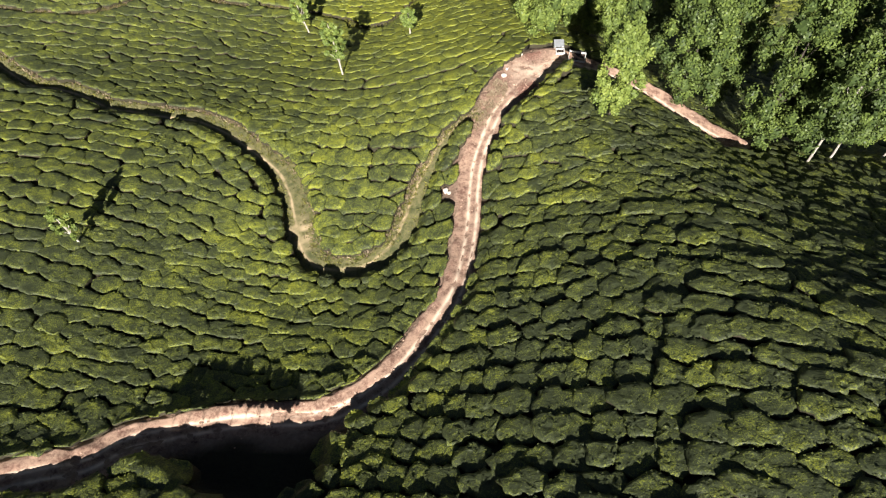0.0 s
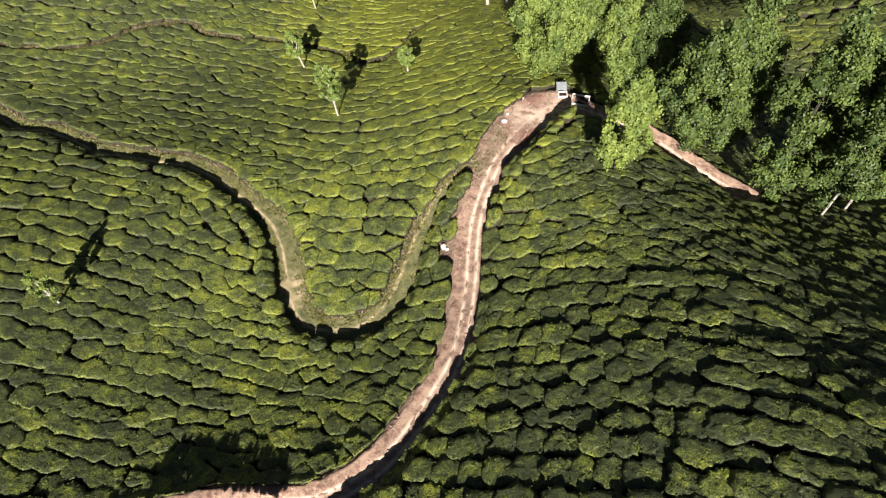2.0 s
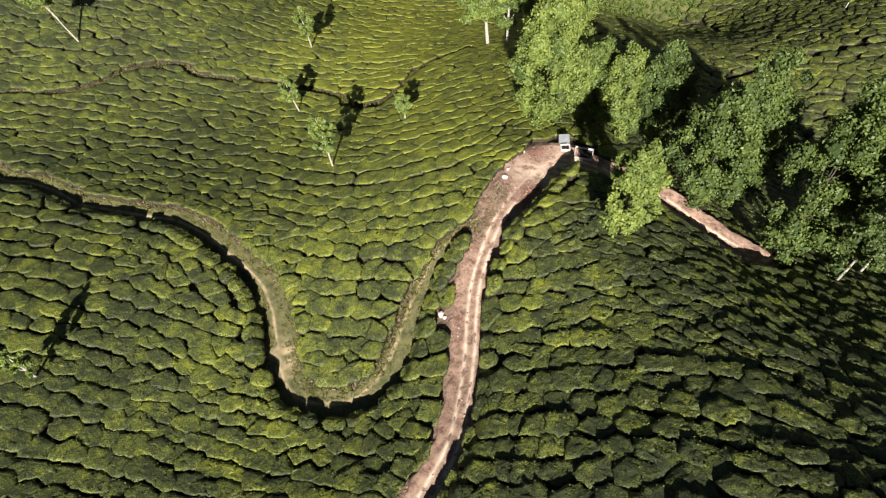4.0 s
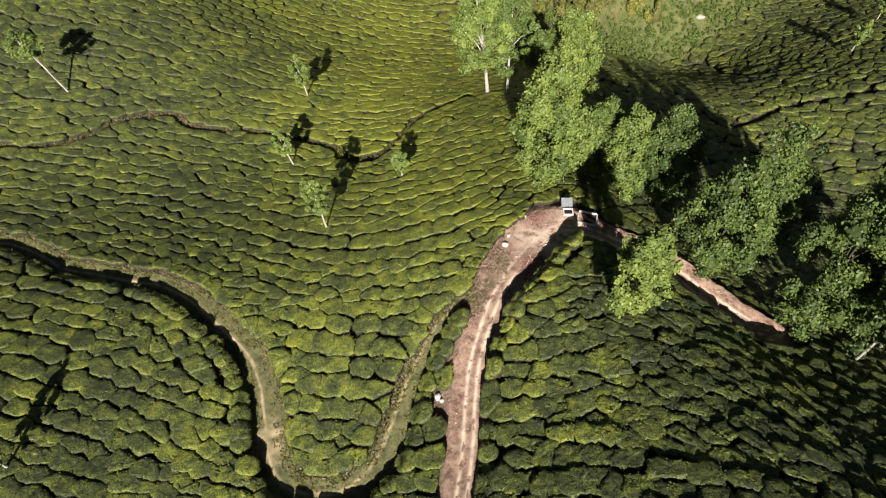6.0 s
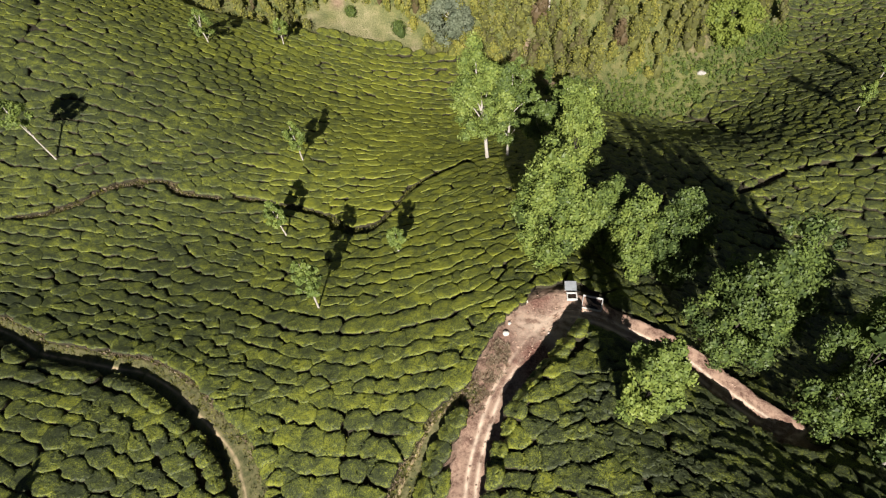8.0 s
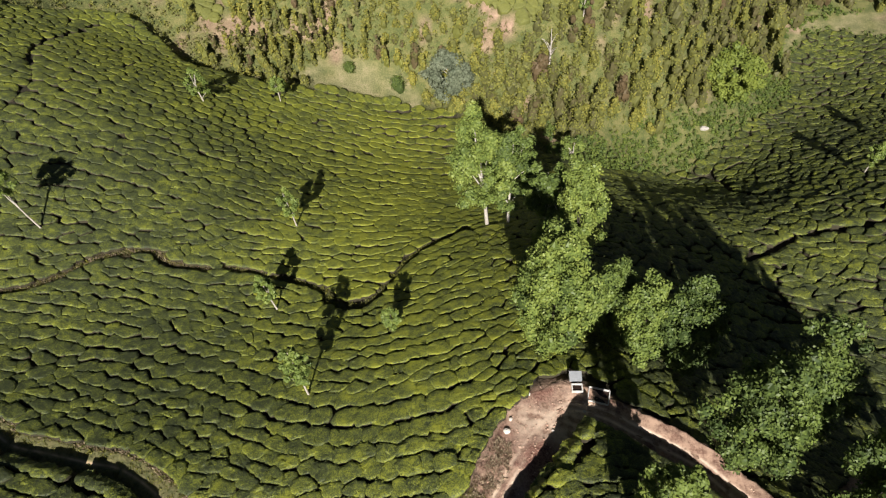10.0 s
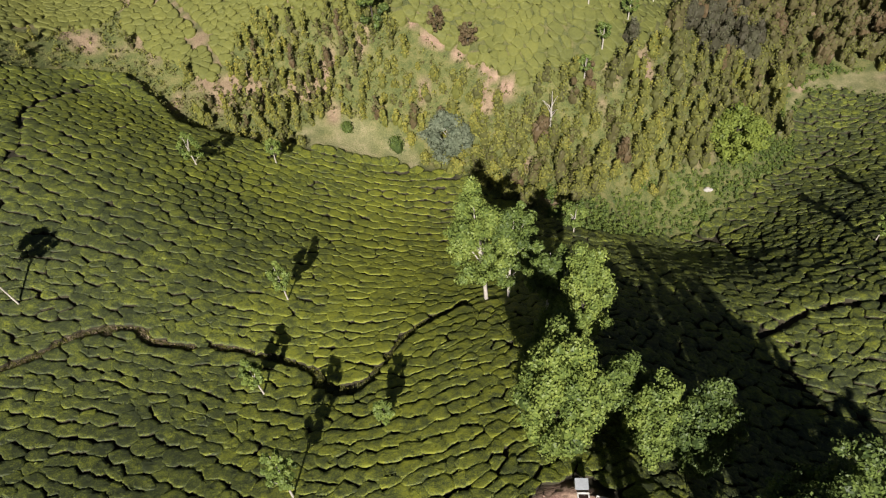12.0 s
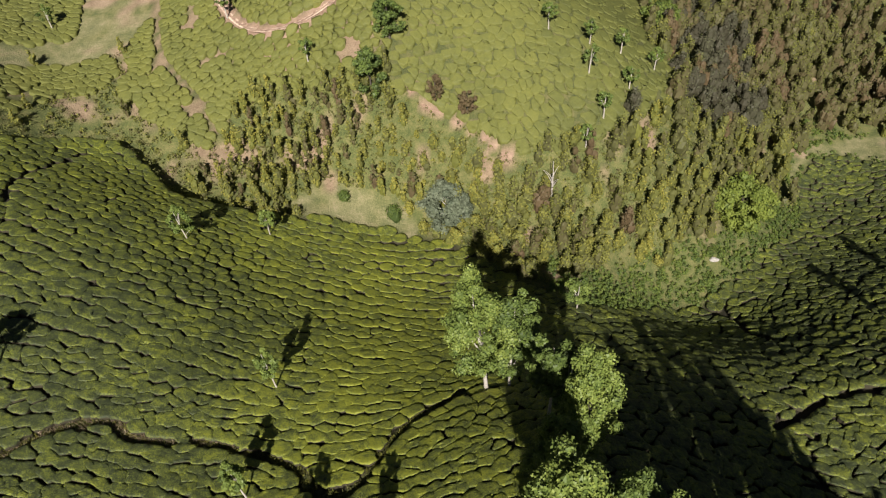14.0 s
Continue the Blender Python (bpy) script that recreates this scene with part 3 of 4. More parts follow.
def bushes_of(found, spacing, rng, longest):
    """Sets bushes along the rows: centre, way of the row, and height."""
    out = []
    for line in found:
        n = 0
        while n < len(line) - 2:
            run = int(rng.choice((2, 3, 3, 4, 4, longest, 2 + int(rng.integers(1, 5)))))
            m = min(len(line) - 1, n + run + (int(rng.integers(0, 4)) if zones(*line[n])[2] > 0.5 else 0))
            if len(line) - 1 - m < 2:
                m = len(line) - 1
            a, b = line[n], line[m]
            t = (b - a) / max(np.linalg.norm(b - a), 1e-6)
            east, upper, beyond = zones(*a)
            c = (a + b) / 2 + np.array((-t[1], t[0])) * rng.normal(0, 0.1 + 0.05 * east + 0.1 * max(upper, beyond)) * spacing(*a)
            verge = 0.14 * min(max(2.6 - float(sample(ANY_GAP, c[0], c[1])), 0), 1) * (1 - upper)
            ragged = 0.15 - 0.1 * upper + 0.04 * max(east, beyond)
            lower = 0.07 * upper * min(max((c[1] - 92) / 24, 0), 1)
            out.append((*c, *t, 0.85 - lower + rng.uniform(-1, 1) * ragged + 0.1 * east + verge))
            n = m
    return np.array(out)


def outlines(b, rng, around, most=1.8, leaning=None):
    """How far each bush spreads every way round before it meets its neighbours or a track."""
    count = len(b)
    near = np.zeros((count, 14), int)
    for k in range(0, count, 500):
        d2 = (b[k:k + 500, None, 0] - b[None, :, 0]) ** 2 + (b[k:k + 500, None, 1] - b[None, :, 1]) ** 2
        near[k:k + 500] = np.argpartition(d2, 15, axis=1)[:, :15][:, :14]
        own = near[k:k + 500] == np.arange(k, min(k + 500, count))[:, None]
        near[k:k + 500][own] = np.argpartition(d2, 15, axis=1)[:, 14][own.any(1)]
    v = b[near][:, :, :2] - b[:, None, :2]
    dist = np.linalg.norm(v, axis=2) + 1e-6
    along = np.abs((v * b[:, None, 2:4]).sum(2)) / dist
    chance = rng.random(dist.shape)
    east, upper, beyond = (z[:, None] for z in zones(b[:, 0], b[:, 1]))
    # along the row most bushes have grown together; across it a crack stays open, here and there closed over
    old = upper * np.clip((b[:, 1:2] - 92) / 24, 0, 1)
    knit = 0.86 + 0.06 * east + 0.08 * upper + 0.09 * beyond
    shut = 0.2 + 0.1 * upper + 0.22 * old + 0.18 * east + 0.36 * beyond
    crack = dist * 0.5 - 0.03 - 0.05 * upper * (1 - 0.1 * old) - 0.16 * chance**2 - (0.06 * east + 0.25 * beyond) * chance**2
    half = np.where(along > 0.66, np.where(chance < knit, dist * 0.74, crack), np.where(chance < shut, dist * 0.57, crack))
    a = np.arange(around) * 2 * math.pi / around + np.arctan2(b[:, 3], b[:, 2])[:, None]
    facing = np.clip(np.cos(a[:, None] - np.arctan2(v[..., 1], v[..., 0])[..., None]), 0, 1)
    r = (((facing / np.maximum(half, 0.2)[..., None]) ** 9).sum(1) + most**-9.0) ** (-1 / 9)
    turn = np.arange(around) * 2 * math.pi / around
    lobes_of = 0.035 + 0.03 * np.maximum(east, beyond)
    for waves in (4, 7, 11):
        r *= 1 + lobes_of * np.sin(turn * waves + rng.uniform(0, 6.3, (count, 1)))
    r *= 1 + rng.uniform(-0.06, 0.06, r.shape)
    limit = rng.uniform(-0.12, 0.38, (count, 1))
    if leaning is not None:
        limit[leaning] = rng.uniform(-0.75, -0.1, (int(leaning.sum()), 1))
        r[leaning] = np.minimum(r[leaning], rng.uniform(0.9, 1.3, (int(leaning.sum()), 1)))
    for _ in range(4):
        r = np.where(sample(ROOM, b[:, :1] + r * np.cos(a), b[:, 1:2] + r * np.sin(a)) < limit, np.maximum(r * 0.82, 0.25), r)
    return r, a


def bush_meshes(b, shape, rng, rings, sprigs, leaf=0.105):
    """Vertices (bush, vertex, 3), faces of one bush and tints, for an array of bushes."""
    r, a = shape
    count, around = r.shape
    rho, up = np.array(rings)[:, 0], np.array(rings)[:, 1]
    east, upper, beyond = zones(b[:, 0], b[:, 1])
    u = (r * np.cos(a))[:, None] * rho[None, :, None]
    w = (r * np.sin(a))[:, None] * rho[None, :, None]
    u, w = u + rng.normal(0, 0.035, u.shape), w + rng.normal(0, 0.035, w.shape)

    def lumps(x, y):
        """Heaps of leaf half a metre across, the same for neighbours that have grown together."""
        return np.sin(x * 5.3 + 1.7 * np.sin(y * 2.9)) * np.sin(y * 6.1 + 1.3 * np.sin(x * 3.7)) + 0.6 * np.sin(x * 11.3 + y * 4.1) * np.sin(y * 12.7 - x * 3.3)

    bumpy = (0.02 + 0.045 * east + 0.05 * beyond)[:, None, None]
    lump = bumpy * lumps(b[:, :1, None] + u, b[:, 1:2, None] + w) + rng.normal(0, 0.02, u.shape)
    rise = b[:, 4][:, None, None] * up[None, :, None] + lump * np.clip(up * 1.3, 0, 1)[None, :, None]
    u, w, rise = (v.reshape(count, -1) for v in (u, w, rise))
    u, w, rise = np.c_[np.zeros(count), u], np.c_[np.zeros(count), w], np.c_[b[:, 4], rise]
    base = len(u[0])
    if sprigs:
        k = rng.integers(0, around, (count, sprigs))
        rim = np.arange(sprigs) < sprigs * 0.45
        reach = np.where(rim, rng.uniform(0.84, 1.03, (count, sprigs)), np.sqrt(rng.random((count, sprigs))) * 0.94)
        one = np.arange(count)[:, None]
        size = leaf * rng.uniform(0.55, 1.25, (count, sprigs, 1)) * np.array((1.0, 0.7, 1.0, 0.7))
        turn = rng.uniform(0, 6.3, (count, sprigs, 1)) + np.array([0, 1.57, 3.14, 4.71])
        cu, cw = reach * r[one, k] * np.cos(a[one, k]), reach * r[one, k] * np.sin(a[one, k])
        u = np.c_[u, (cu[..., None] + size * np.cos(turn)).reshape(count, -1)]
        w = np.c_[w, (cw[..., None] + size * np.sin(turn)).reshape(count, -1)]
        top = b[:, 4:5] * np.interp(reach, rho[:-2], up[:-2]) + bumpy[:, 0] * lumps(b[:, :1] + cu, b[:, 1:2] + cw)
        tilt = leaf * rng.normal(0, 0.17, (count, sprigs, 2))
        lift = np.stack([tilt[..., 0], tilt[..., 1], -tilt[..., 0], -tilt[..., 1]], -1)
        rise = np.c_[rise, ((top + rng.uniform(-0.02, 0.04, top.shape))[..., None] + lift).reshape(count, -1)]
    x, y = b[:, :1] + u, b[:, 1:2] + w
    # on steep ground the tops are plucked more level than the slope beneath
    lie, mid = sample(HEIGHT, x, y), sample(HEIGHT, b[:, 0], b[:, 1])
    steep = np.hypot(sample(HEIGHT, b[:, 0] + 1, b[:, 1]) - mid, sample(HEIGHT, b[:, 0], b[:, 1] + 1) - mid)
    level = (np.clip((steep - 0.35) * 0.85, 0, 0.52) + 0.25 * np.exp(-((b[:, 0] - 40) / 13) ** 2 - ((b[:, 1] - 45) / 12) ** 2))[:, None] * np.r_[1.0, np.repeat(np.clip(up * 1.4, 0, 1), around), np.ones(len(u[0]) - base)]
    v = np.stack([x, y, lie + level * (mid[:, None] - lie) + rise], -1)
    nxt = np.roll(np.arange(around), -1)
    faces = [np.stack([np.zeros(around, int), 1 + np.arange(around), 1 + nxt], -1)]
    for n in range(len(rho) - 1):
        o, p = 1 + n * around, 1 + (n + 1) * around
        faces += [np.stack([o + np.arange(around), p + np.arange(around), p + nxt], -1), np.stack([o + np.arange(around), p + nxt, o + nxt], -1)]
    if sprigs:
        q = base + np.arange(sprigs * 4).reshape(-1, 4)
        faces += [q[:, (0, 1, 2)], q[:, (0, 2, 3)]]
    # Faces below the plucked top, which take the darkened colour.
    side_faces = np.concatenate([np.full(len(f), n in (2 * len(rho) - 2, 2 * len(rho) - 3)) for n, f in enumerate(faces)])
    patch = np.array([noise.noise(Vector((p[0] * 0.07, p[1] * 0.07, 9.0))) + 0.95 * noise.noise(Vector((p[0] * 0.3, p[1] * 0.3, 2.0))) for p in b])
    # Regional tints stand in for slope light: upper slope raised, east and west lowered.
    upper_lift = np.exp(-((b[:, 0] + 18) / 32) ** 2 - ((b[:, 1] - 128) / 38) ** 2)
    tint = 0.47 + 0.17 * patch + rng.normal(0, 1, count) * (0.085 - 0.05 * upper) - 0.3 * np.maximum(east, beyond * 0.5) + 0.21 * upper_lift + 0.06 * upper - 0.27 * np.clip((-22 - b[:, 0]) / 18, 0, 1) * np.clip((136 - b[:, 1]) / 16, 0, 1) * np.clip((b[:, 1] - 40) / 30, 0.3, 1) - 0.17 * np.clip((52 - b[:, 1]) / 14, 0, 1) * (1 - east)
    # Local lifts brighten sun-facing slopes; the low east is darkened for less sun.
    tone_patches = 0.09 * np.exp(-((b[:, 0] + 2) / 9) ** 2 - ((b[:, 1] - 74) / 15) ** 2) + 0.03 * np.exp(-((b[:, 0] + 24) / 14) ** 2 - ((b[:, 1] - 30) / 16) ** 2)
    tint += tone_patches + 0.13 * upper * np.exp(-((b[:, 0] + 22) / 18) ** 2 - ((b[:, 1] - 100) / 20) ** 2) - 0.1 * east * np.clip((24 - b[:, 1]) / 10, 0, 1)
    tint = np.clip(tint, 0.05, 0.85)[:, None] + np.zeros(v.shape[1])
    if sprigs:
        tint[:, base:] += np.repeat(rng.uniform(-0.07, 0.09, (count, sprigs)), 4, 1)
    return v, np.concatenate(faces), tint, side_faces


def joined(v, f, tint, side_faces=()):
    n, k = v.shape[:2]
    return v.reshape(-1, 3), (f[None] + np.arange(n)[:, None, None] * k).reshape(-1, 3), tint.ravel(), np.tile(side_faces, n)


CLOSE_RINGS = [(0.3, 1.0), (0.6, 1.0), (0.8, 0.98), (0.92, 0.93), (0.99, 0.82), (1.0, 0.7), (0.93, -0.4)]
MIDDLE_RINGS = [(0.45, 1.0), (0.75, 0.985), (0.92, 0.94), (1.0, 0.78), (0.95, -0.4)]
FAR_RINGS = [(0.65, 1.0), (0.95, 0.97), (1.0, 0.85), (0.96, -0.3)]


def hillside(x, y, least=0.5):
    return y > -4 and -(52 + 0.46 * y) < x < 44 + 0.52 * y and y < near_edge(x) - 0.6 and sample(ROOM, x, y) > least and not inside(CUTTING, x, y)


def row_gap(x, y):
    """How far apart the rows stand."""
    east, upper, beyond = zones(x, y)
    west = np.interp(y, [52, 66, 95, 118], [2.2, 1.62, 1.75, 2.3])
    return west * (1 - max(east, beyond)) + np.interp(y, [10, 22, 30, 42], [1.22, 1.32, 1.4, 1.28]) * east + 1.32 * beyond


rng = np.random.default_rng(7)
found = rows_of_tea(hillside, heading, [(-30, 30), (15, 30), (-40, 70), (30, 100), (-10, 75), (-8, 40), (-15, 38), (20, 55), (-60, 130), (60, 150), (90, 195)], row_gap, 3.0)
tea = bushes_of(found, row_gap, rng, 5)
# young bushes in the odd corners that the rows leave
xs, ys = rng.uniform(-42, 30, 9000), rng.uniform(6, 84, 9000)
some = (sample(ROOM, xs, ys) > 0.45) & (sample(ANY_GAP, xs, ys) < 4.5)
corner = []
for px, py in zip(xs[some], ys[some]):
    if hillside(px, py) and np.hypot(tea[:, 0] - px, tea[:, 1] - py).min() > 1.3 and all((px - q[0]) ** 2 + (py - q[1]) ** 2 > 1.5 for q in corner):
        corner.append((px, py, *heading(px, py), rng.uniform(0.55, 0.95)))
tea = np.concatenate([tea, np.array(corner)])
# taller bushes crowd the sunny rim of the tracks and lean over them, so that their shade is scalloped


def rim_bushes(line, side, lo, hi, every, off, tall):
    way = np.gradient(line[:, :2], axis=0)
    way /= np.linalg.norm(way, axis=1, keepdims=True)
    out = []
    for k in range(int(len(line) * lo), int(len(line) * hi), every):
        k = min(max(k + int(rng.integers(-1, 2)), 0), len(line) - 1)
        p = line[k, :2] + side * np.array((way[k, 1], -way[k, 0])) * (line[k, 2] + rng.uniform(*off))
        if hillside(*p, 0.0):
            out.append((*p, *way[k], rng.uniform(*tall)))
    return np.array(out)


leaning = np.zeros(len(tea), bool)
for rim in (rim_bushes(ROAD[ROAD[:, 0] < 12], 1, 0.4, 0.74, 5, (0.2, 0.6), (0.95, 1.55)), rim_bushes(ROAD[ROAD[:, 0] < 12], 1, 0.74, 0.99, 5, (0.1, 0.5), (1.6, 2.5)),
            rim_bushes(SPUR_ROAD, 1, 0.02, 0.8, 5, (0.15, 0.5), (0.9, 1.4)), rim_bushes(PATH, -1, 0.04, 0.99, 5, (0.4, 0.75), (0.85, 1.3))):
    clear_of = np.array([np.hypot(rim[:, 0] - p[0], rim[:, 1] - p[1]).min() > 1.1 for p in tea])
    tea, leaning = np.concatenate([tea[clear_of], rim]), np.r_[leaning[clear_of], np.ones(len(rim), bool)]
spread, ways = outlines(tea, rng, 20, 1.8, leaning)
close = (tea[:, 1] < 62) & (tea[:, 0] > -44) & (tea[:, 0] < 30)
middle = ~close & (tea[:, 1] < np.where(tea[:, 0] > 8, 140, 118)) & (tea[:, 0] < 62)
single = (np.abs(tea[:, 0] + 2) < 17) & (tea[:, 1] > 18) & (tea[:, 1] < 64)
single &= np.cumsum(single) <= 290
v, f, tint, side_faces = bush_meshes(tea[single], (spread[single], ways[single]), rng, CLOSE_RINGS, 70)
for a, b, c in zip(v, tint, tea[single]):
    o = np.array([c[0], c[1], sample(HEIGHT, c[0], c[1])])
    thing("tea_bush", "rounded clipped green tea bush in a hillside row", "tea bush", "tea bushes along the dirt track", data=mesh_of("tea_bush", a - o, f, TEA, under=DARK_SIDES, below=side_faces, tint=b), at=o)
for name, some, every, rings, sprigs, label in (
        ("tea_field", close & ~single & (tea[:, 0] < 0), 1, CLOSE_RINGS, 60, "dense rows of clipped bright green tea bushes"),
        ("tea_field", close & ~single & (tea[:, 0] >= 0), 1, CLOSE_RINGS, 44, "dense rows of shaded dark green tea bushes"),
        ("tea_field", middle & (tea[:, 0] < 5), 1, MIDDLE_RINGS, 10, "contour rows of green tea bushes above the slope"),
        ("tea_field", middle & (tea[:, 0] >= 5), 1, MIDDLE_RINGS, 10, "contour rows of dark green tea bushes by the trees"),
        ("tea_field", ~close & ~middle & (tea[:, 0] < 5), 2, FAR_RINGS, 5, "contour rows of green tea bushes down the slope"),
        ("tea_field", ~close & ~middle & (tea[:, 0] >= 5), 2, FAR_RINGS, 5, "contour rows of dark green tea bushes down the slope")):
    v, f, tint, side_faces = joined(*bush_meshes(tea[some], (spread[some][:, ::every], ways[some][:, ::every]), rng, rings, sprigs))
    thing(name, label, "tea field", kind="stuff", data=mesh_of(name, v, f, TEA, under=DARK_SIDES, below=side_faces, tint=tint))


def over_there(x, y):
    if not (inside(FAR_FIELD, x, y) or inside(WEST_FIELD, x, y) or inside(CORNER_FIELD, x, y) or inside(CORNER_FIELD_2, x, y)):
        return False
    return sample(ROOM, x, y) > 0.5


def far_way(x, y):
    a = radians(-32 if x > -25 else 10) + 0.5 * noise.noise(Vector((x * 0.05, y * 0.05, 1.0)))
    return math.cos(a), math.sin(a)


def across_gap(x, y):
    return 1.65 if x > -25 else 1.35


found = rows_of_tea(over_there, far_way, [(0, 200), (-50, 190), (-60, 190), (-120, 210), (-115, 185), (-50, 210), (-70, 200), (-85, 215), (-86, 196), (-89, 210), (-80, 184), (-72, 178)], across_gap, 2.0, 0.7)
tea_far = bushes_of(found, across_gap, rng, 5)
patchy = np.array([noise.noise(Vector((p[0] * 0.16, p[1] * 0.16, 6.0))) for p in tea_far])
tea_far = tea_far[(tea_far[:, 0] > -25) | (patchy < 0.36)]
tea_far[:, 4] = np.where(tea_far[:, 0] > -25, 0.2 + 0.15 * tea_far[:, 4], 1.1 * tea_far[:, 4])
reach, ways = outlines(tea_far, rng, 10, 2.0)
v, f, tint, _ = joined(*bush_meshes(tea_far, (reach * np.where(tea_far[:, :1] > -25, 1.03, 0.9), ways), rng, FAR_RINGS, 6))
tint = tint.reshape(len(tea_far), -1)
tint = (0.5 * (tint - tint.mean()) + tint.mean()).ravel()
thing("tea_field", "sunlit yellow-green tea field across the valley", "tea field", kind="stuff", data=mesh_of("tea_field", v, f, TEA_ACROSS, tint=tint))


# ---- trees ----
def tube(path, radii, sides=8):
    path = np.array(path, float)
    t = np.gradient(path, axis=0)
    a = np.cross(t, (0.31, 0.9, 0.2))
    a /= np.linalg.norm(a, axis=1, keepdims=True)
    b = np.cross(t, a)
    b /= np.linalg.norm(b, axis=1, keepdims=True)
    ang = np.arange(sides) * 2 * math.pi / sides
    ring = np.cos(ang)[None, :, None] * a[:, None] + np.sin(ang)[None, :, None] * b[:, None]
    v = (path[:, None] + ring * np.array(radii)[:, None, None]).reshape(-1, 3)
    i = np.arange(len(path) * sides).reshape(len(path), sides)
    j = np.roll(i, -1, 1)
    return v, np.stack([i[:-1], j[:-1], j[1:], i[1:]], -1).reshape(-1, 4)


CUBE = np.array([(x, y, z) for x in (-1, 0, 1) for y in (-1, 0, 1) for z in (-1, 0, 1) if (x, y, z) != (0, 0, 0)], float)
CORE_QUADS = []
for axis in range(3):
    for side in (-1, 1):
        for p, q in itertools.product((-1, 0), (-1, 0)):
            corners = [np.insert(np.array(c, float), axis, side) for c in ((p, q), (p + 1, q), (p + 1, q + 1), (p, q + 1))]
            quad = [int(np.abs(CUBE - c).sum(1).argmin()) for c in corners]
            CORE_QUADS.append(quad if side * (-1) ** axis > 0 else quad[::-1])
CORE_QUADS = np.array(CORE_QUADS)
CORE = CUBE / np.linalg.norm(CUBE, axis=1, keepdims=True)


def leaves(centres, outward, size, rng):
    """One small bent leaf spray at each place, facing roughly outward."""
    n = len(centres)
    normal = outward + rng.normal(0, 0.5, (n, 3)) + (0, 0, 0.25)
    normal /= np.linalg.norm(normal, axis=1, keepdims=True)
    a = np.cross(normal, rng.normal(0, 1, (n, 3)))
    a /= np.linalg.norm(a, axis=1, keepdims=True) + 1e-9
    b = np.cross(normal, a)
    s = size * rng.uniform(0.6, 1.3, (n, 1))
    v = np.stack([centres + a * s, centres + b * s * 0.6 + normal * s * 0.2, centres - a * s * 0.9, centres - b * s * 0.6 - normal * s * 0.1], 1)
    return v.reshape(-1, 3), np.arange(4 * n).reshape(n, 4)


def crown_of(clusters, radii, per, size, rng, tint, mottle=0.1, core=0.0, plume=0.9):
    d = rng.normal(0, 1, (len(clusters), per, 3))
    d[..., 2] = np.abs(d[..., 2]) * np.where(rng.random(d.shape[:2]) < 0.75, 1, -1)
    d /= np.linalg.norm(d, axis=2, keepdims=True)
    p = clusters[:, None] + d * radii[:, None, None] * rng.uniform(0.62, 1.12, (*d.shape[:2], 1)) * (1, 1, plume)
    v, f = leaves(p.reshape(-1, 3), d.reshape(-1, 3), size, rng)
    shade = (tint + rng.normal(0, mottle, len(clusters)))[:, None, None] + rng.normal(0, 0.6 * mottle, (*d.shape[:2], 1)) + np.zeros((1, 1, 4))
    if not core:
        return v, f, shade.ravel()
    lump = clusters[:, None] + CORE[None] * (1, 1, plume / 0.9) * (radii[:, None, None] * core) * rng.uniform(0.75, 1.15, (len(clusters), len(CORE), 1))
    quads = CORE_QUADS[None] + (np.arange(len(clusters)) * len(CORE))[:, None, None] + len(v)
    # Cores are tinted darker, painting shade between the leaf clumps.
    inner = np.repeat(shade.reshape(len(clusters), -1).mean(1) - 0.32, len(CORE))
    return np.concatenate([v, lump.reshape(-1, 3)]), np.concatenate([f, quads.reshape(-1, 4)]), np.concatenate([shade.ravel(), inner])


def tree(x, y, tall, wide, low, seed, label, clusters=70, per=80, size=0.3, tint=0.5, lean=(0.0, 0.0), bark=DARK_BARK, leaf=CROWN, thick=0.24, deep=1.0, group="", name="tree", core=0.6, plume=0.9):
    """A tree: tapered trunk, limbs, and a crown of many leaf clumps between the heights low and tall."""
    rng = np.random.default_rng(seed)
    ob = thing(name, label, "tree", group, at=(x, y, float(sample(HEIGHT, x, y)) - 0.15))
    bend = np.cumsum(rng.normal(0, 0.05 * tall / 8, (9, 2)), 0)
    s = np.linspace(0, 1, 9)
    trunk = np.c_[np.array(lean)[None] * s[:, None] * tall + bend * s[:, None], s * tall * 0.93]
    me = mesh_of("trunk", *tube(trunk, thick * (1 - 0.85 * s) + 0.02), bark)
    stem = part_of(ob, "trunk", me)
    middle, half = (low + tall) / 2, (tall - low) / 2
    d = rng.normal(0, 1, (clusters, 3))
    d /= np.linalg.norm(d, axis=1, keepdims=True)
    r = rng.uniform(0.3, 1.0, (clusters, 1)) ** 0.4
    lobed = 1 + 0.25 * np.sin(d[:, :1] * 4 + seed) * np.cos(d[:, 1:2] * 5 + seed * 2)
    taper = np.clip(1.12 - 0.35 * np.clip(d[:, 2:3] * r, 0, 1), 0, 1.2)
    c = d * r * lobed * (wide, wide, half) * np.c_[taper, taper, np.ones(clusters)]
    axis = np.c_[np.interp(c[:, 2] + middle, s * tall, trunk[:, 0]), np.interp(c[:, 2] + middle, s * tall, trunk[:, 1])]
    c = c + np.c_[axis, np.full(clusters, middle)]
    radii = rng.uniform(0.19, 0.36, clusters) * min(wide, half) * deep
    for n in range(min(7, clusters // 6)):
        to = c[int(rng.integers(clusters))]
        h = np.clip(to[2] * rng.uniform(0.45, 0.75), 0.2 * tall, 0.85 * tall)
        start = np.array([np.interp(h, s * tall, trunk[:, 0]), np.interp(h, s * tall, trunk[:, 1]), h])
        q = np.linspace(0, 1, 5)[:, None]
        limb = start + (to - start) * q + np.array([0, 0, 0.12 * np.linalg.norm(to - start)]) * np.sin(q * math.pi)
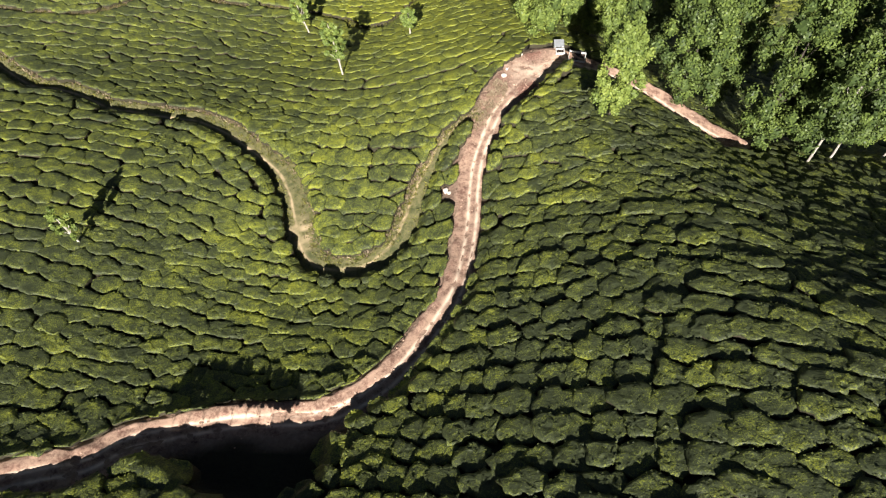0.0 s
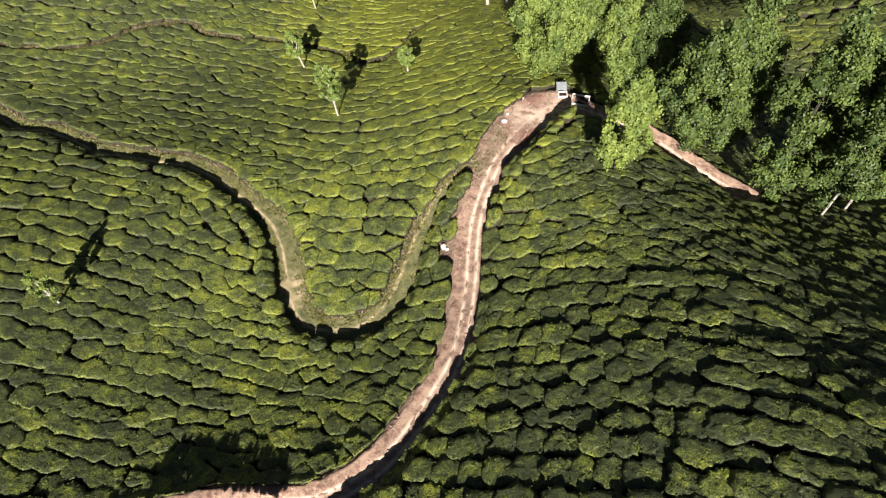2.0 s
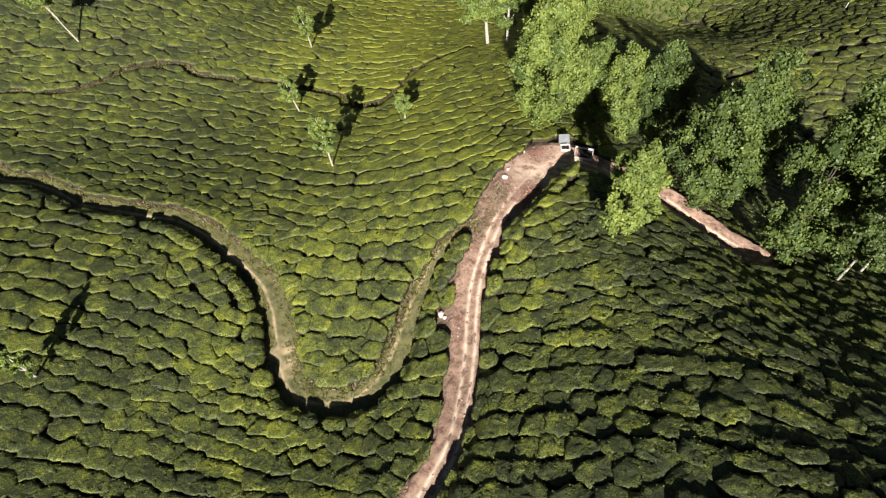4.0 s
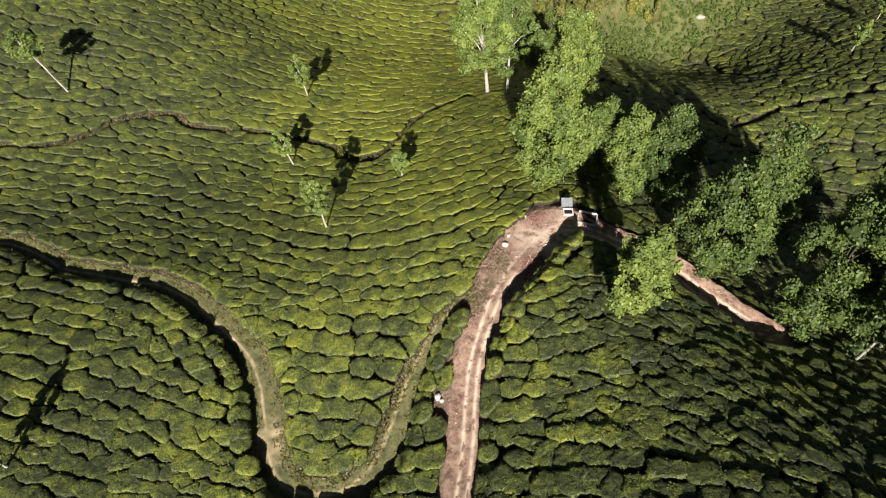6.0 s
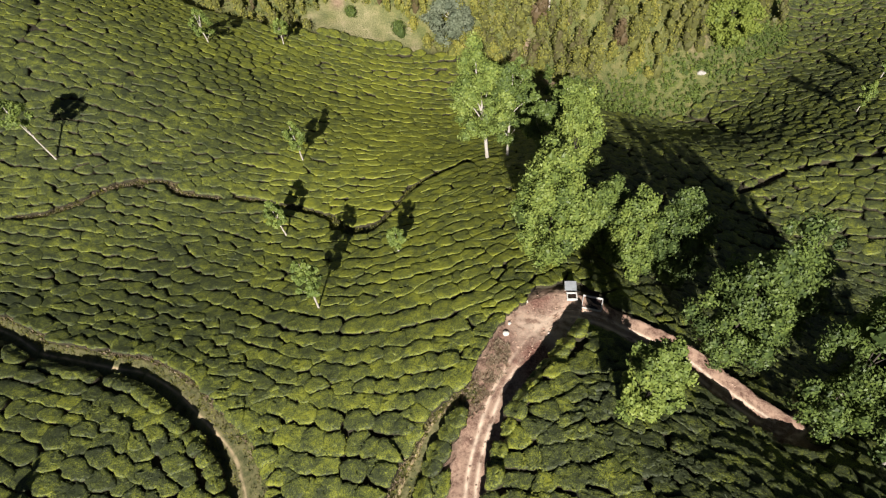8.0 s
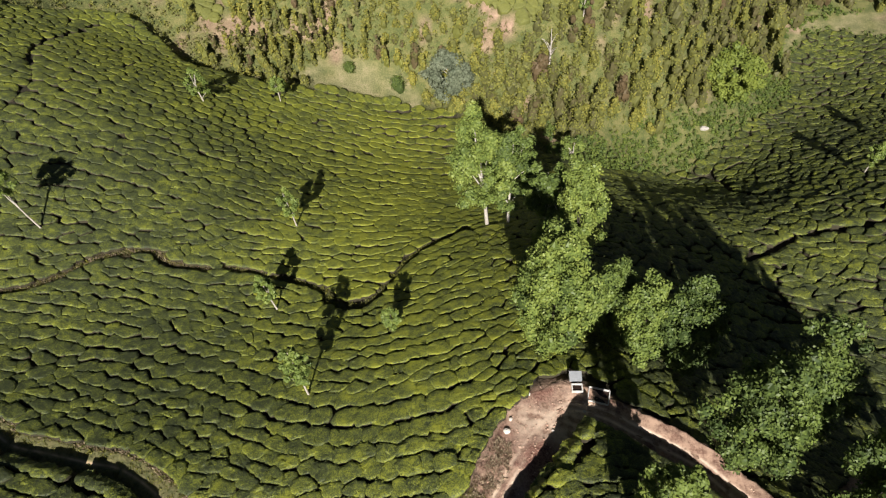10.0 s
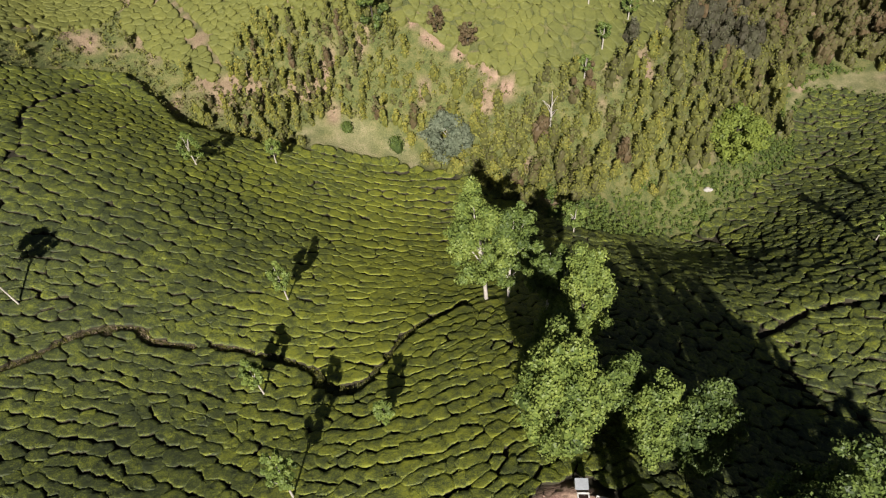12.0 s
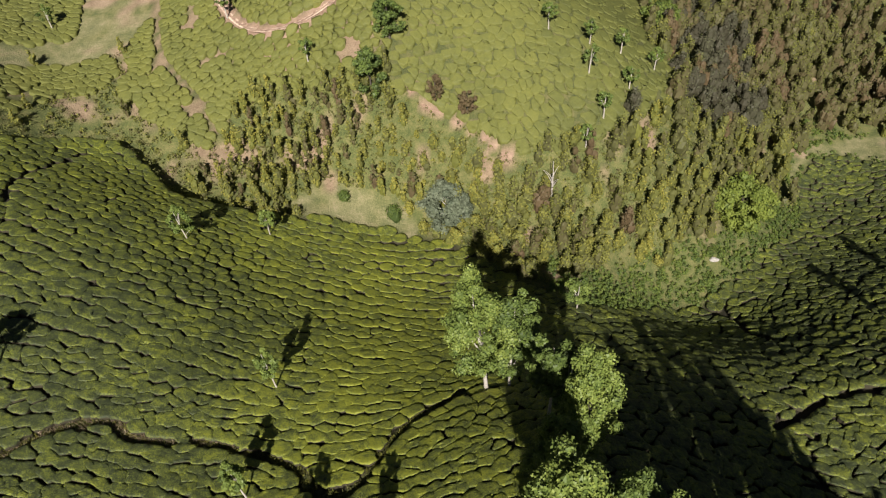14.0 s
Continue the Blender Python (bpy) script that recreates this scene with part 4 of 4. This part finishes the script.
        part_of(stem, "limb", mesh_of("limb", *tube(limb, np.linspace(thick * 0.4, 0.025, 5), 6), bark))
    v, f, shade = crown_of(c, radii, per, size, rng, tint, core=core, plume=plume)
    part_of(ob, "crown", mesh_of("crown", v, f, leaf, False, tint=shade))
    return ob


BIG = "tall broad-crowned green tree beside the dirt track"
for n, (x, y, tall, wide, low, tint, deep) in enumerate([
        (6.8, 74, 19.9, 4.0, 3.4, 0.6, 1), (10.9, 90.5, 20.9, 3.1, 4.9, 0.66, 1), (16.9, 74.5, 15.1, 2.6, 3.1, 0.56, 1), (21.4, 74.3, 18.3, 3.7, 5.8, 0.36, 1),
        (13.3, 78.5, 13.3, 2.8, 3.8, 0.4, 1), (13.2, 50.5, 14.6, 2.1, 4.1, 0.6, 1), (23.9, 60.8, 20.4, 4.0, 5.2, 0.45, 1), (29.4, 64, 25.4, 3.8, 8.2, 0.5, 1),
        (32.2, 54.2, 25.9, 4.1, 4.9, 0.5, 1), (37, 57, 27, 3.7, 8.7, 0.45, 1), (36.6, 49.3, 23.8, 3.8, 5.8, 0.4, 1), (43.6, 62, 18.6, 3.8, 4.1, 0.35, 1), (41,
        52, 20.5, 3.6, 6.5, 0.35, 1), (7, 83.5, 14.9, 2.8, 3.9, 0.5, 1)]):
    # Trees past x 20 take a darker tint, standing in for their self-shadow.
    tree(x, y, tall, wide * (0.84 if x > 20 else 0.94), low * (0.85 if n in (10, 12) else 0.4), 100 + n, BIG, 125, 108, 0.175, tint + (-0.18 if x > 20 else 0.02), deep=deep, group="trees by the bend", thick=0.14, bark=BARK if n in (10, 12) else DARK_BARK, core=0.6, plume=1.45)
tree(-0.7, 104.8, 22.5, 4.0, 6, 130, "tall tree with a pale trunk at the row's end", 90, 150, 0.19, 0.64, (-0.06, 0.03), BARK, thick=0.32)
tree(2.6, 105.5, 20, 3.4, 6, 131, "tall grey-green tree with a pale trunk", 70, 120, 0.19, 0.34, bark=BARK)
tree(7.6, 97.5, 17, 2.6, 6, 132, "slender grey-green tree in the clump", 45, 70, 0.26, 0.3, bark=BARK)
tree(9.2, 95.2, 17.5, 2.4, 6, 133, "slender grey-green tree in the clump", 40, 70, 0.26, 0.38, bark=BARK)

OAK = "thin pale-trunked shade tree standing among tea rows"
for n, (x, y, tall, wide, low, lx, ly) in enumerate([(-43.1, 34.4, 7.4, 0.8, 2.0, -0.03, 0.03), (-29.3, 84.3, 7.4, 1.3, 3.4, -0.22, 0.1), (-20.6, 68.1, 10.5, 1.3, 3.4, -0.06, 0.05), (-31.4, 103.6, 9.2,
        1.4, 3.4, -0.08, 0), (-65.8, 94.7, 11.5, 2.2, 7.2, -0.32, 0.1), (-57.1, 137.3, 7.9, 1.8, 2.6, -0.1, 0), (-46, 148.2, 7.5, 1.5, 3.8, 0, 0), (-11.9,
        77.8, 5.9, 1, 2.4, -0.02, 0), (16.1, 134.8, 9.5, 2.2, 3, 0, 0), (73.7, 134.2, 8, 1.4, 3, 0.05, 0.05), (86.5, 151.6, 8, 1.3, 3, 0.05, 0.05), (46.8,
        60.4, 15, 2.8, 4, 0.1, 0), (49.8, 62.4, 15, 2.8, 4, 0.1, 0), (49.8, 55.5, 14, 2.6, 3, 0.1, 0)]):
    tree(x, y, tall, wide, low, 160 + n, OAK, 34, 90, 0.17, 0.52, (lx, ly), BARK, thick=0.13, group="shade trees in the tea")
for n, (x, y) in enumerate([(12.3, 201.8), (22.1, 199.7), (29.9, 200.7), (21.6, 191.9), (31.3, 191.5), (39, 202.5), (24.8, 183.3), (20.6, 176.9), (-43.8, 190.2), (-115, 207.8),
        (-67, 206.1)]):
    tree(x, y, 6.4 + 0.25 * (n % 4), 1.7, 3.2, 190 + n, "small pale-trunked tree on the far tea slope", 20, 40, 0.22, 0.42, bark=BARK, thick=0.17, group="shade trees across the valley")
for n, (x, y, tall, wide) in enumerate([(-28.4, 184, 12, 3.2), (-24.8, 194.8, 11, 2.8)]):
    tree(x, y, tall, wide, 1.2, 210 + n, "dark dense conical tree above the valley", 60, 60, 0.3, 0.3, group="")
for n, (x, y) in enumerate([(-14.2, 187.3), (-6.5, 184.9)]):
    tree(x, y, 6.5, 2.0, 0.8, 214 + n, "small dark bushy tree on an earth bank", 30, 60, 0.25, 0.02, leaf=SHRUB)
tree(-10.4, 163.8, 10, 4.9, 0.4, 220, "pale blue-green rounded tree on the valley floor", 100, 80, 0.32, 0.5, leaf=BLUE, bark=BARK)
tree(12.9, 168.1, 10.5, 2.1, 4, 221, "bare pale dead tree among shrubs", 42, 1, 0.12, 0.5, bark=BARK, core=0.0)
tree(60.5, 179.5, 11, 7.0, 0.3, 222, "bright lime-green spreading tree among valley shrubs", 130, 70, 0.34, 0.95, leaf=LUSH)
tree(45.6, 234.5, 10, 4.2, 0.5, 223, "dense bright green tree at the woodland edge", 70, 60, 0.34, 0.55, leaf=LUSH)

# Small unseen trees added on the slope behind, whose shade falls beyond the track.
for n, (x, tall) in enumerate([(-26.4, 4.45), (-25.2, 4.3), (-24, 4.1), (-22.8, 4.1), (-21.6, 3.95), (-20.4, 3.75), (-19.2, 3.65), (-18, 3.5), (-16.8, 3.4)]):
    tree(x, 3.5 + 0.4 * (n % 2), tall, 0.85, tall - 0.35, 230 + n, "small unseen flat-topped leafy tree above the track", 36, 50, 0.18, 0.45, deep=2.5, group="trees on the slope behind", thick=0.004, core=0.8)


# ---- shrubs of the valley ----
def shrubs(places, rng, per, size, stacked=7, core=0.66, broad=0.5, lobe=(0.45, 0.7), mottle=0.045, plume=1.6):
    """Many shrubs as one mesh, each a heap of leafy lobes narrowing upward. Rows of places: x, y, radius, height, tint."""
    n = len(places)
    up = np.linspace(0.12, 0.88, stacked)[None] + rng.normal(0, 0.06, (n, stacked))
    ang = rng.uniform(0, 6.3, (n, stacked))
    out = places[:, 2][:, None] * np.sqrt(np.clip(1.02 - up, 0, 1)) * rng.uniform(0.05, broad, (n, stacked))
    c = np.stack([places[:, 0][:, None] + out * np.cos(ang), places[:, 1][:, None] + out * np.sin(ang), sample(HEIGHT, places[:, 0], places[:, 1])[:, None] + places[:, 3][:, None] * up], -1)
    r = places[:, 2][:, None] * rng.uniform(*lobe, (n, stacked)) * (1.15 - 0.55 * up)
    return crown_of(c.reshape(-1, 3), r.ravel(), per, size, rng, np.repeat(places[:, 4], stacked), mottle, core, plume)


def spaced(x, y, least):
    """Which of these places to keep so that none stands too near an earlier one."""
    taken, keep = {}, np.zeros(len(x), bool)
    for n, (a, b, d) in enumerate(zip(x, y, least)):
        i, j = int(a // 4), int(b // 4)
        if all((a - p) ** 2 + (b - q) ** 2 > d * d for u in (i - 1, i, i + 1) for v in (j - 1, j, j + 1) for p, q in taken.get((u, v), ())):
            taken.setdefault((i, j), []).append((a, b))
            keep[n] = True
    return keep


rng = np.random.default_rng(21)
x, y = rng.uniform(-130, 140, 26000), rng.uniform(138, 290, 26000)
ok = (y > near_edge(x) + 0.9) & (sample(ANY_GAP, x, y) > 0.6) & (sample(GAPS["scar"], x, y) > 4.0)
for field in (FAR_FIELD, WEST_FIELD, CORNER_FIELD, CORNER_FIELD_2, MEADOW, WEST_MEADOW, EAST_MEADOW):
    ok &= ~inside(field, x, y)
x, y = x[ok], y[ok]
forest = inside([(0, 178), (28, 188), (45, 198), (47, 212), (44, 300), (150, 300), (150, 228), (100, 226), (82, 212), (60, 205), (25, 178)], x, y)
low_strip = ((y < near_edge(x) + 13 + 3 * np.sin(x * 0.3)) & (x > 12))
clear = (np.hypot(x - 59.8, y - 177) < 6) | (np.hypot(x - 52.4, y - 165) < 2.6) | (np.hypot(x - 12.9, y - 166.8) < 2.4)
x, y, forest, low_strip = x[~clear], y[~clear], forest[~clear], low_strip[~clear]
west = np.clip((-8 - x) / 14, 0, 1)
keep = spaced(x, y, np.where(forest, rng.uniform(4.0, 6.4, len(x)), np.where(low_strip, 1.0, rng.uniform(2.3, 4.3, len(x)) + rng.uniform(-1.5, -0.6, len(x)) * west)))
keep &= (x > -62 + 6 * np.sin(y)) | (rng.random(len(x)) < 0.05)
x, y, forest, low_strip = x[keep], y[keep], forest[keep], low_strip[keep]
tone = np.array([noise.noise(Vector((a * 0.04, b * 0.04, 14.0))) for a, b in zip(x, y)])
draw = rng.random(len(x))
glade = inside([(-30, 170), (-12, 171), (-7, 167), (-4, 176), (-9, 182), (-26, 180)], x, y)
lowest = np.clip((y - near_edge(x)) / 8, 0.35, 1) * np.where(glade, 0.45, 1)
radius = np.where(forest, rng.uniform(2.8, 5.0, len(x)), np.where(low_strip, rng.uniform(0.8, 1.6, len(x)), rng.uniform(1.6, 3.5, len(x)) * (1 - 0.4 * np.clip((-8 - x) / 14, 0, 1))))
radius *= np.where(glade, 0.85, 1)
tall = np.where(forest, radius * rng.uniform(1.6, 2.4, len(x)) + 0.8, np.where(low_strip, rng.uniform(0.7, 1.6, len(x)), radius * rng.uniform(1.9, 3.0, len(x)) * lowest * (1 + 0.4 * np.clip((-8 - x) / 14, 0, 1))))
tint = np.where(forest, np.where(draw < 0.55, np.where(x > 80, 0.55, 0.3), np.where(draw < 0.64, 0.2, 0.62)), np.where(low_strip, 0.5, np.where(draw < 0.05, 0.14, np.where(draw < 0.2, 0.48, 0.77)))) + 0.22 * tone + rng.normal(0, 0.06, len(x)) + 0.1 * np.clip((-8 - x) / 14, 0, 1)
places = np.c_[x, y, radius, tall, np.clip(tint, 0, 1)]
single = (np.abs(x - 10) < 30) & (y < 172) & ~low_strip
single &= np.cumsum(single) <= 80
for p in places[single]:
    v, f, shade = shrubs(p[None], rng, 45, 0.28)
    o = np.array([p[0], p[1], sample(HEIGHT, p[0], p[1])])
    label = "wild rusty brown shrub on the valley side" if p[4] < 0.3 else "wild yellow-green shrub on the valley side"
    thing("shrub", label, "shrub", "shrubs along the valley", data=mesh_of("shrub", v - o, f, SHRUB, False, tint=shade), at=o)
for px, py, pr in ((-34.5, 166.2, 2.0), (-23.2, 165.2, 2.8)):
    o = np.array([px, py, sample(HEIGHT, px, py)])
    v, f, shade = shrubs(np.array([[px, py, pr, 1.6, 0.35]]), rng, 90, 0.22)
    thing("shrub", "rounded dark green bush on the pale meadow", "shrub", data=mesh_of("shrub", v - o, f, LUSH, False, tint=shade), at=o)
count = 480
cx = rng.uniform(12, 104, count)
cy = near_edge(cx) + rng.uniform(0.7, 14, count)
free = (np.hypot(cx - 52.4, cy - 165) > 2.4) & ~inside(EAST_MEADOW, cx, cy)
cx, cy = cx[free], cy[free]
carpet = np.c_[cx, cy, rng.uniform(1.0, 1.8, len(cx)), rng.uniform(0.6, 1.3, len(cx)), np.clip(rng.normal(0.5, 0.14, len(cx)), 0, 1)]
for name, some, per, size, label in (("shrubs", ~single & ~forest & ~low_strip, 20, 0.29, "wild yellow-green and rusty shrubs on the valley side"),
                                     ("undergrowth", ~single & low_strip, 16, 0.2, "low lush green undergrowth along the valley floor"),
                                     ("woodland", ~single & forest & (draw < 0.55) & (x < 80), 40, 0.3, "dense dull olive-grey scrub woodland"),
                                     ("woodland", ~single & forest & ((draw >= 0.55) | (x >= 80)), 40, 0.3, "dense green and rusty brown scrub woodland")):
    v, f, shade = shrubs(np.concatenate([places[some], carpet]) if name == "undergrowth" else places[some], rng, per, size, 10 if name == "woodland" else 2 if name == "undergrowth" else 5, *((0.74, 0.8, (0.36, 0.58), 0.05) if name == "woodland" else (0.5, 0.7, (0.42, 0.7), 0.09, 0.9) if name == "undergrowth" else ()))
    thing(name, label, "shrubs", kind="stuff", data=mesh_of(name, v, f, LUSH if name == "undergrowth" else OLIVE if "olive" in label else SHRUB, False, tint=shade))

# low scrub between them
x, y = rng.uniform(-125, 60, 7500), rng.uniform(140, 215, 7500)
ok = (y > near_edge(x) + np.where(x > 12, 15, 0.5)) & (sample(ANY_GAP, x, y) > 0.3)
for field in (FAR_FIELD, WEST_FIELD, CORNER_FIELD, CORNER_FIELD_2, MEADOW, WEST_MEADOW, EAST_MEADOW):
    ok &= ~inside(field, x, y)
x, y = x[ok], y[ok]
size = rng.uniform(0.5, 1.3, len(x))
shade = np.clip(np.where(rng.random(len(x)) < 0.25, 0.25, 0.6) + rng.normal(0, 0.08, len(x)), 0, 1)
v, f, shade = shrubs(np.c_[x, y, size, size * 0.9, shade], rng, 7, 0.24, 2, 0.0)
thing("low_scrub", "knee-high yellow-green and brown scrub on the valley floor", "scrub", kind="stuff", data=mesh_of("low_scrub", v, f, SHRUB, False, tint=shade))

# ---- grass along the path, dead brush along the ditch ----
DRY = foliage("dry_stalks", [(0.0, (0.12, 0.092, 0.055)), (0.5, (0.25, 0.19, 0.12)), (1.0, (0.42, 0.34, 0.24))], 2.0, 0.3, 0.8)


def tufts(line, count, near, far, tall, rng, both=True):
    """Tufts of seven blades each, scattered beside a line."""
    pick = rng.choice(len(line), count)
    side = (rng.choice((-1, 1), count) if both else -np.ones(count)) * line[pick, 2] * rng.uniform(near, far, count)
    way = np.gradient(line[:, :2], axis=0)[pick]
    way /= np.linalg.norm(way, axis=1, keepdims=True)
    c = line[pick, :2] + np.c_[-way[:, 1], way[:, 0]] * side[:, None]
    blade = rng.normal(0, 0.12, (count, 7, 2))
    foot = c[:, None] + blade
    tip = foot + blade * 0.8 + rng.normal(0, 0.05, blade.shape)
    wide = rng.normal(0, 0.05, blade.shape)
    z = sample(HEIGHT, foot[..., 0], foot[..., 1])
    v = np.stack([np.dstack([foot - wide, z]), np.dstack([foot + wide, z]), np.dstack([tip, z + tall * rng.uniform(0.5, 1.3, z.shape)])], 2).reshape(-1, 3)
    return v, np.arange(len(v)).reshape(-1, 3), np.repeat(rng.uniform(0.2, 0.9, count), 21)


for name, line, count, near, far, tall, both, material, label in (
        ("grass_tufts", PATH, 3000, 0.3, 1.3, 0.24, True, SHRUB, "dry green grass tufts along the footpath"),
        ("dead_stalks", PATH, 900, 0.9, 1.6, 0.4, False, DRY, "pale dead stalks on the footpath's verge"),
        ("dead_stalks", spline([(-2.6, 51.8, 1.0), (-1.0, 54.2, 1.2), (0.6, 57.2, 1.0), (1.6, 60.2, 0.8)]), 420, 0.0, 1.1, 0.3, True, DRY, "brown dry brush where the footpath leaves the track"),
        ("dead_stalks", DITCH[DITCH[:, 0] < -34], 1500, 0.1, 5.0, 0.45, True, DRY, "grey dead brush along the drainage ditch"),
        ("grass_tufts", DITCH, 1500, 0.0, 3.2, 0.5, True, SHRUB, "rank green grass grown over the drainage ditch")):
    v, f, tint = tufts(line, count, near, far, tall, rng, both)
    thing(name, label, "grass", kind="stuff", data=mesh_of(name, v, f, material, False, tint=tint))


# ---- things by the bend ----
def box_mesh(name, material, boxes, bevel=0.02):
    """Bevelled boxes joined into one mesh; rows of centre and size."""
    bm = bmesh.new()
    for c, d in boxes:
        made = bmesh.ops.create_cube(bm, size=1, matrix=Matrix.Translation(c) @ Matrix.Diagonal((*d, 1)))
        edges = list({e for v in made["verts"] for e in v.link_edges})
        bmesh.ops.bevel(bm, geom=edges, offset=bevel, segments=2, affect="EDGES")
    me = bpy.data.meshes.new(name)
    bm.to_mesh(me)
    bm.free()
    me.materials.append(material)
    return me


def on_ground(x, y, lift=0.0):
    return float(sample(HEIGHT, x, y)) + lift


tank = thing("water_tank", "small open whitewashed concrete tank beside the track", "tank", at=(9.15, 67.1, on_ground(9.15, 67.1, -0.05)))
tank.rotation_euler, tank.scale = (0, 0, radians(2)), (0.86, 0.86, 0.86)
W, D, H, T = 1.35, 1.1, 0.5, 0.14
for c, d in (((0, -D / 2 + T / 2, H / 2), (W, T, H)), ((0, D / 2 - T / 2, H / 2), (W, T, H)), ((-W / 2 + T / 2, 0, H / 2), (T, D - 2 * T, H)), ((W / 2 - T / 2, 0, H / 2), (T, D - 2 * T, H))):
    part_of(tank, "wall", box_mesh("wall", CONCRETE, [(c, d)], 0.015))
part_of(tank, "water", box_mesh("water", WATER, [((0, 0, 0.25), (W - 2 * T, D - 2 * T, 0.04))], 0.005), "dark reddish standing water")
lid = thing("tank_lid", "grey metal lid sheet lying behind the tank", "lid", at=(9.05, 68.35, on_ground(9.15, 67.1, 0.45)))
lid.rotation_euler = (radians(14), 0, radians(2))
cover = part_of(lid, "sheet", box_mesh("sheet", SHEET, [((0, 0, 0), (1.3, 1.1, 0.05))], 0.01))
part_of(lid, "prop", box_mesh("prop", CONCRETE, [((-0.5, 0, -0.5), (0.25, 0.9, 0.95))], 0.02), "rough concrete block")
part_of(lid, "prop", box_mesh("prop", CONCRETE, [((0.5, 0, -0.5), (0.25, 0.9, 0.95))], 0.02), "rough concrete block")
part_of(cover, "handle", box_mesh("handle", SHEET, [((0.35, -0.1, 0.05), (0.25, 0.05, 0.05))], 0.01))

pit = thing("sluice_frame", "white-rimmed rectangular concrete pit in shade", "pit", at=(11.35, 66.4, on_ground(11.35, 66.4, 0.0)))
pit.rotation_euler = (0, 0, radians(-12))
for c, d in (((0, -0.8, 0.1), (2.2, 0.09, 0.4)), ((0, 0.8, 0.1), (2.2, 0.09, 0.4)), ((-1.06, 0, 0.1), (0.09, 1.51, 0.4)), ((1.06, 0, 0.1), (0.09, 1.51, 0.4))):
    part_of(pit, "rim", box_mesh("rim", CONCRETE, [(c, d)], 0.015))
part_of(pit, "water", box_mesh("water", WATER, [((0, 0, 0.02), (2.03, 1.51, 0.04))], 0.005))


def stone_mesh(seed, material, flat=0.6):
    rng = np.random.default_rng(seed)
    bm = bmesh.new()
    bmesh.ops.create_icosphere(bm, subdivisions=2, radius=1)
    for v in bm.verts:
        v.co *= 1 + 0.28 * noise.noise(v.co * 1.3 + Vector((seed, 0, 0))) + rng.uniform(-0.06, 0.06)
        v.co.z *= flat
    me = bpy.data.meshes.new("stone")
    bm.to_mesh(me)
    bm.free()
    me.materials.append(material)
    return me


shapes = [stone_mesh(s, PALE_STONE) for s in (1, 2, 3)]
boulder = thing("boulder", "pale weathered boulder among low shrubs", "rock", data=stone_mesh(9, ROCK, 0.7), at=(52.4, 166.1, on_ground(52.4, 166.1, 0.45)))
boulder.scale = (1.15, 0.6, 0.8)
for n, (x, y, s) in enumerate([(1.8, 61.5, 0.48), (2.2, 62.9, 0.3), (6.4, 62.0, 0.25), (9.8, 64.6, 0.22), (4.1, 66.0, 0.28), (15.6, 65.6, 0.4), (16.2, 66.1, 0.3), (-4.6, 43.2, 0.5), (-4.2, 42.8, 0.35)]):
    ob = thing("stone", "pale loose stone beside the dirt track", "stone", "loose stones along the track", data=shapes[n % 3], at=(x, y, on_ground(x, y, s * 0.35)))
    ob.scale, ob.rotation_euler = (s * 0.75, s * 0.6, s * 0.8), (0, 0, n * 1.1)

rng = np.random.default_rng(40)
bend = np.where((ROAD[:, 1] > 55) & (ROAD[:, 0] < 10))[0]
bits = np.r_[rng.choice(len(ROAD), 200), rng.choice(bend, 240)]
off = rng.normal(0, 0.6, (440, 2)) * ROAD[bits, 2:3]
px, py, ps = ROAD[bits, 0] + off[:, 0], ROAD[bits, 1] + off[:, 1], rng.uniform(0.03, 0.1, 440)
pts = np.array([v.co[:] for v in shapes[0].vertices])
tri = np.array([p.vertices[:] for p in shapes[0].polygons])
turn = rng.uniform(0, 6.3, 440)
v = np.stack([px[:, None] + ps[:, None] * (pts[None, :, 0] * np.cos(turn)[:, None] - pts[None, :, 1] * np.sin(turn)[:, None]),
              py[:, None] + ps[:, None] * (pts[None, :, 0] * np.sin(turn)[:, None] + pts[None, :, 1] * np.cos(turn)[:, None]),
              (sample(HEIGHT, px, py) + 0.06)[:, None] + ps[:, None] * pts[None, :, 2]], -1)
v, f, _, _ = joined(v, tri, np.zeros(v.shape[:2]))
thing("rubble", "scattered pale rubble on the dirt track", "rubble", kind="stuff", data=mesh_of("rubble", v, f, RUBBLE))
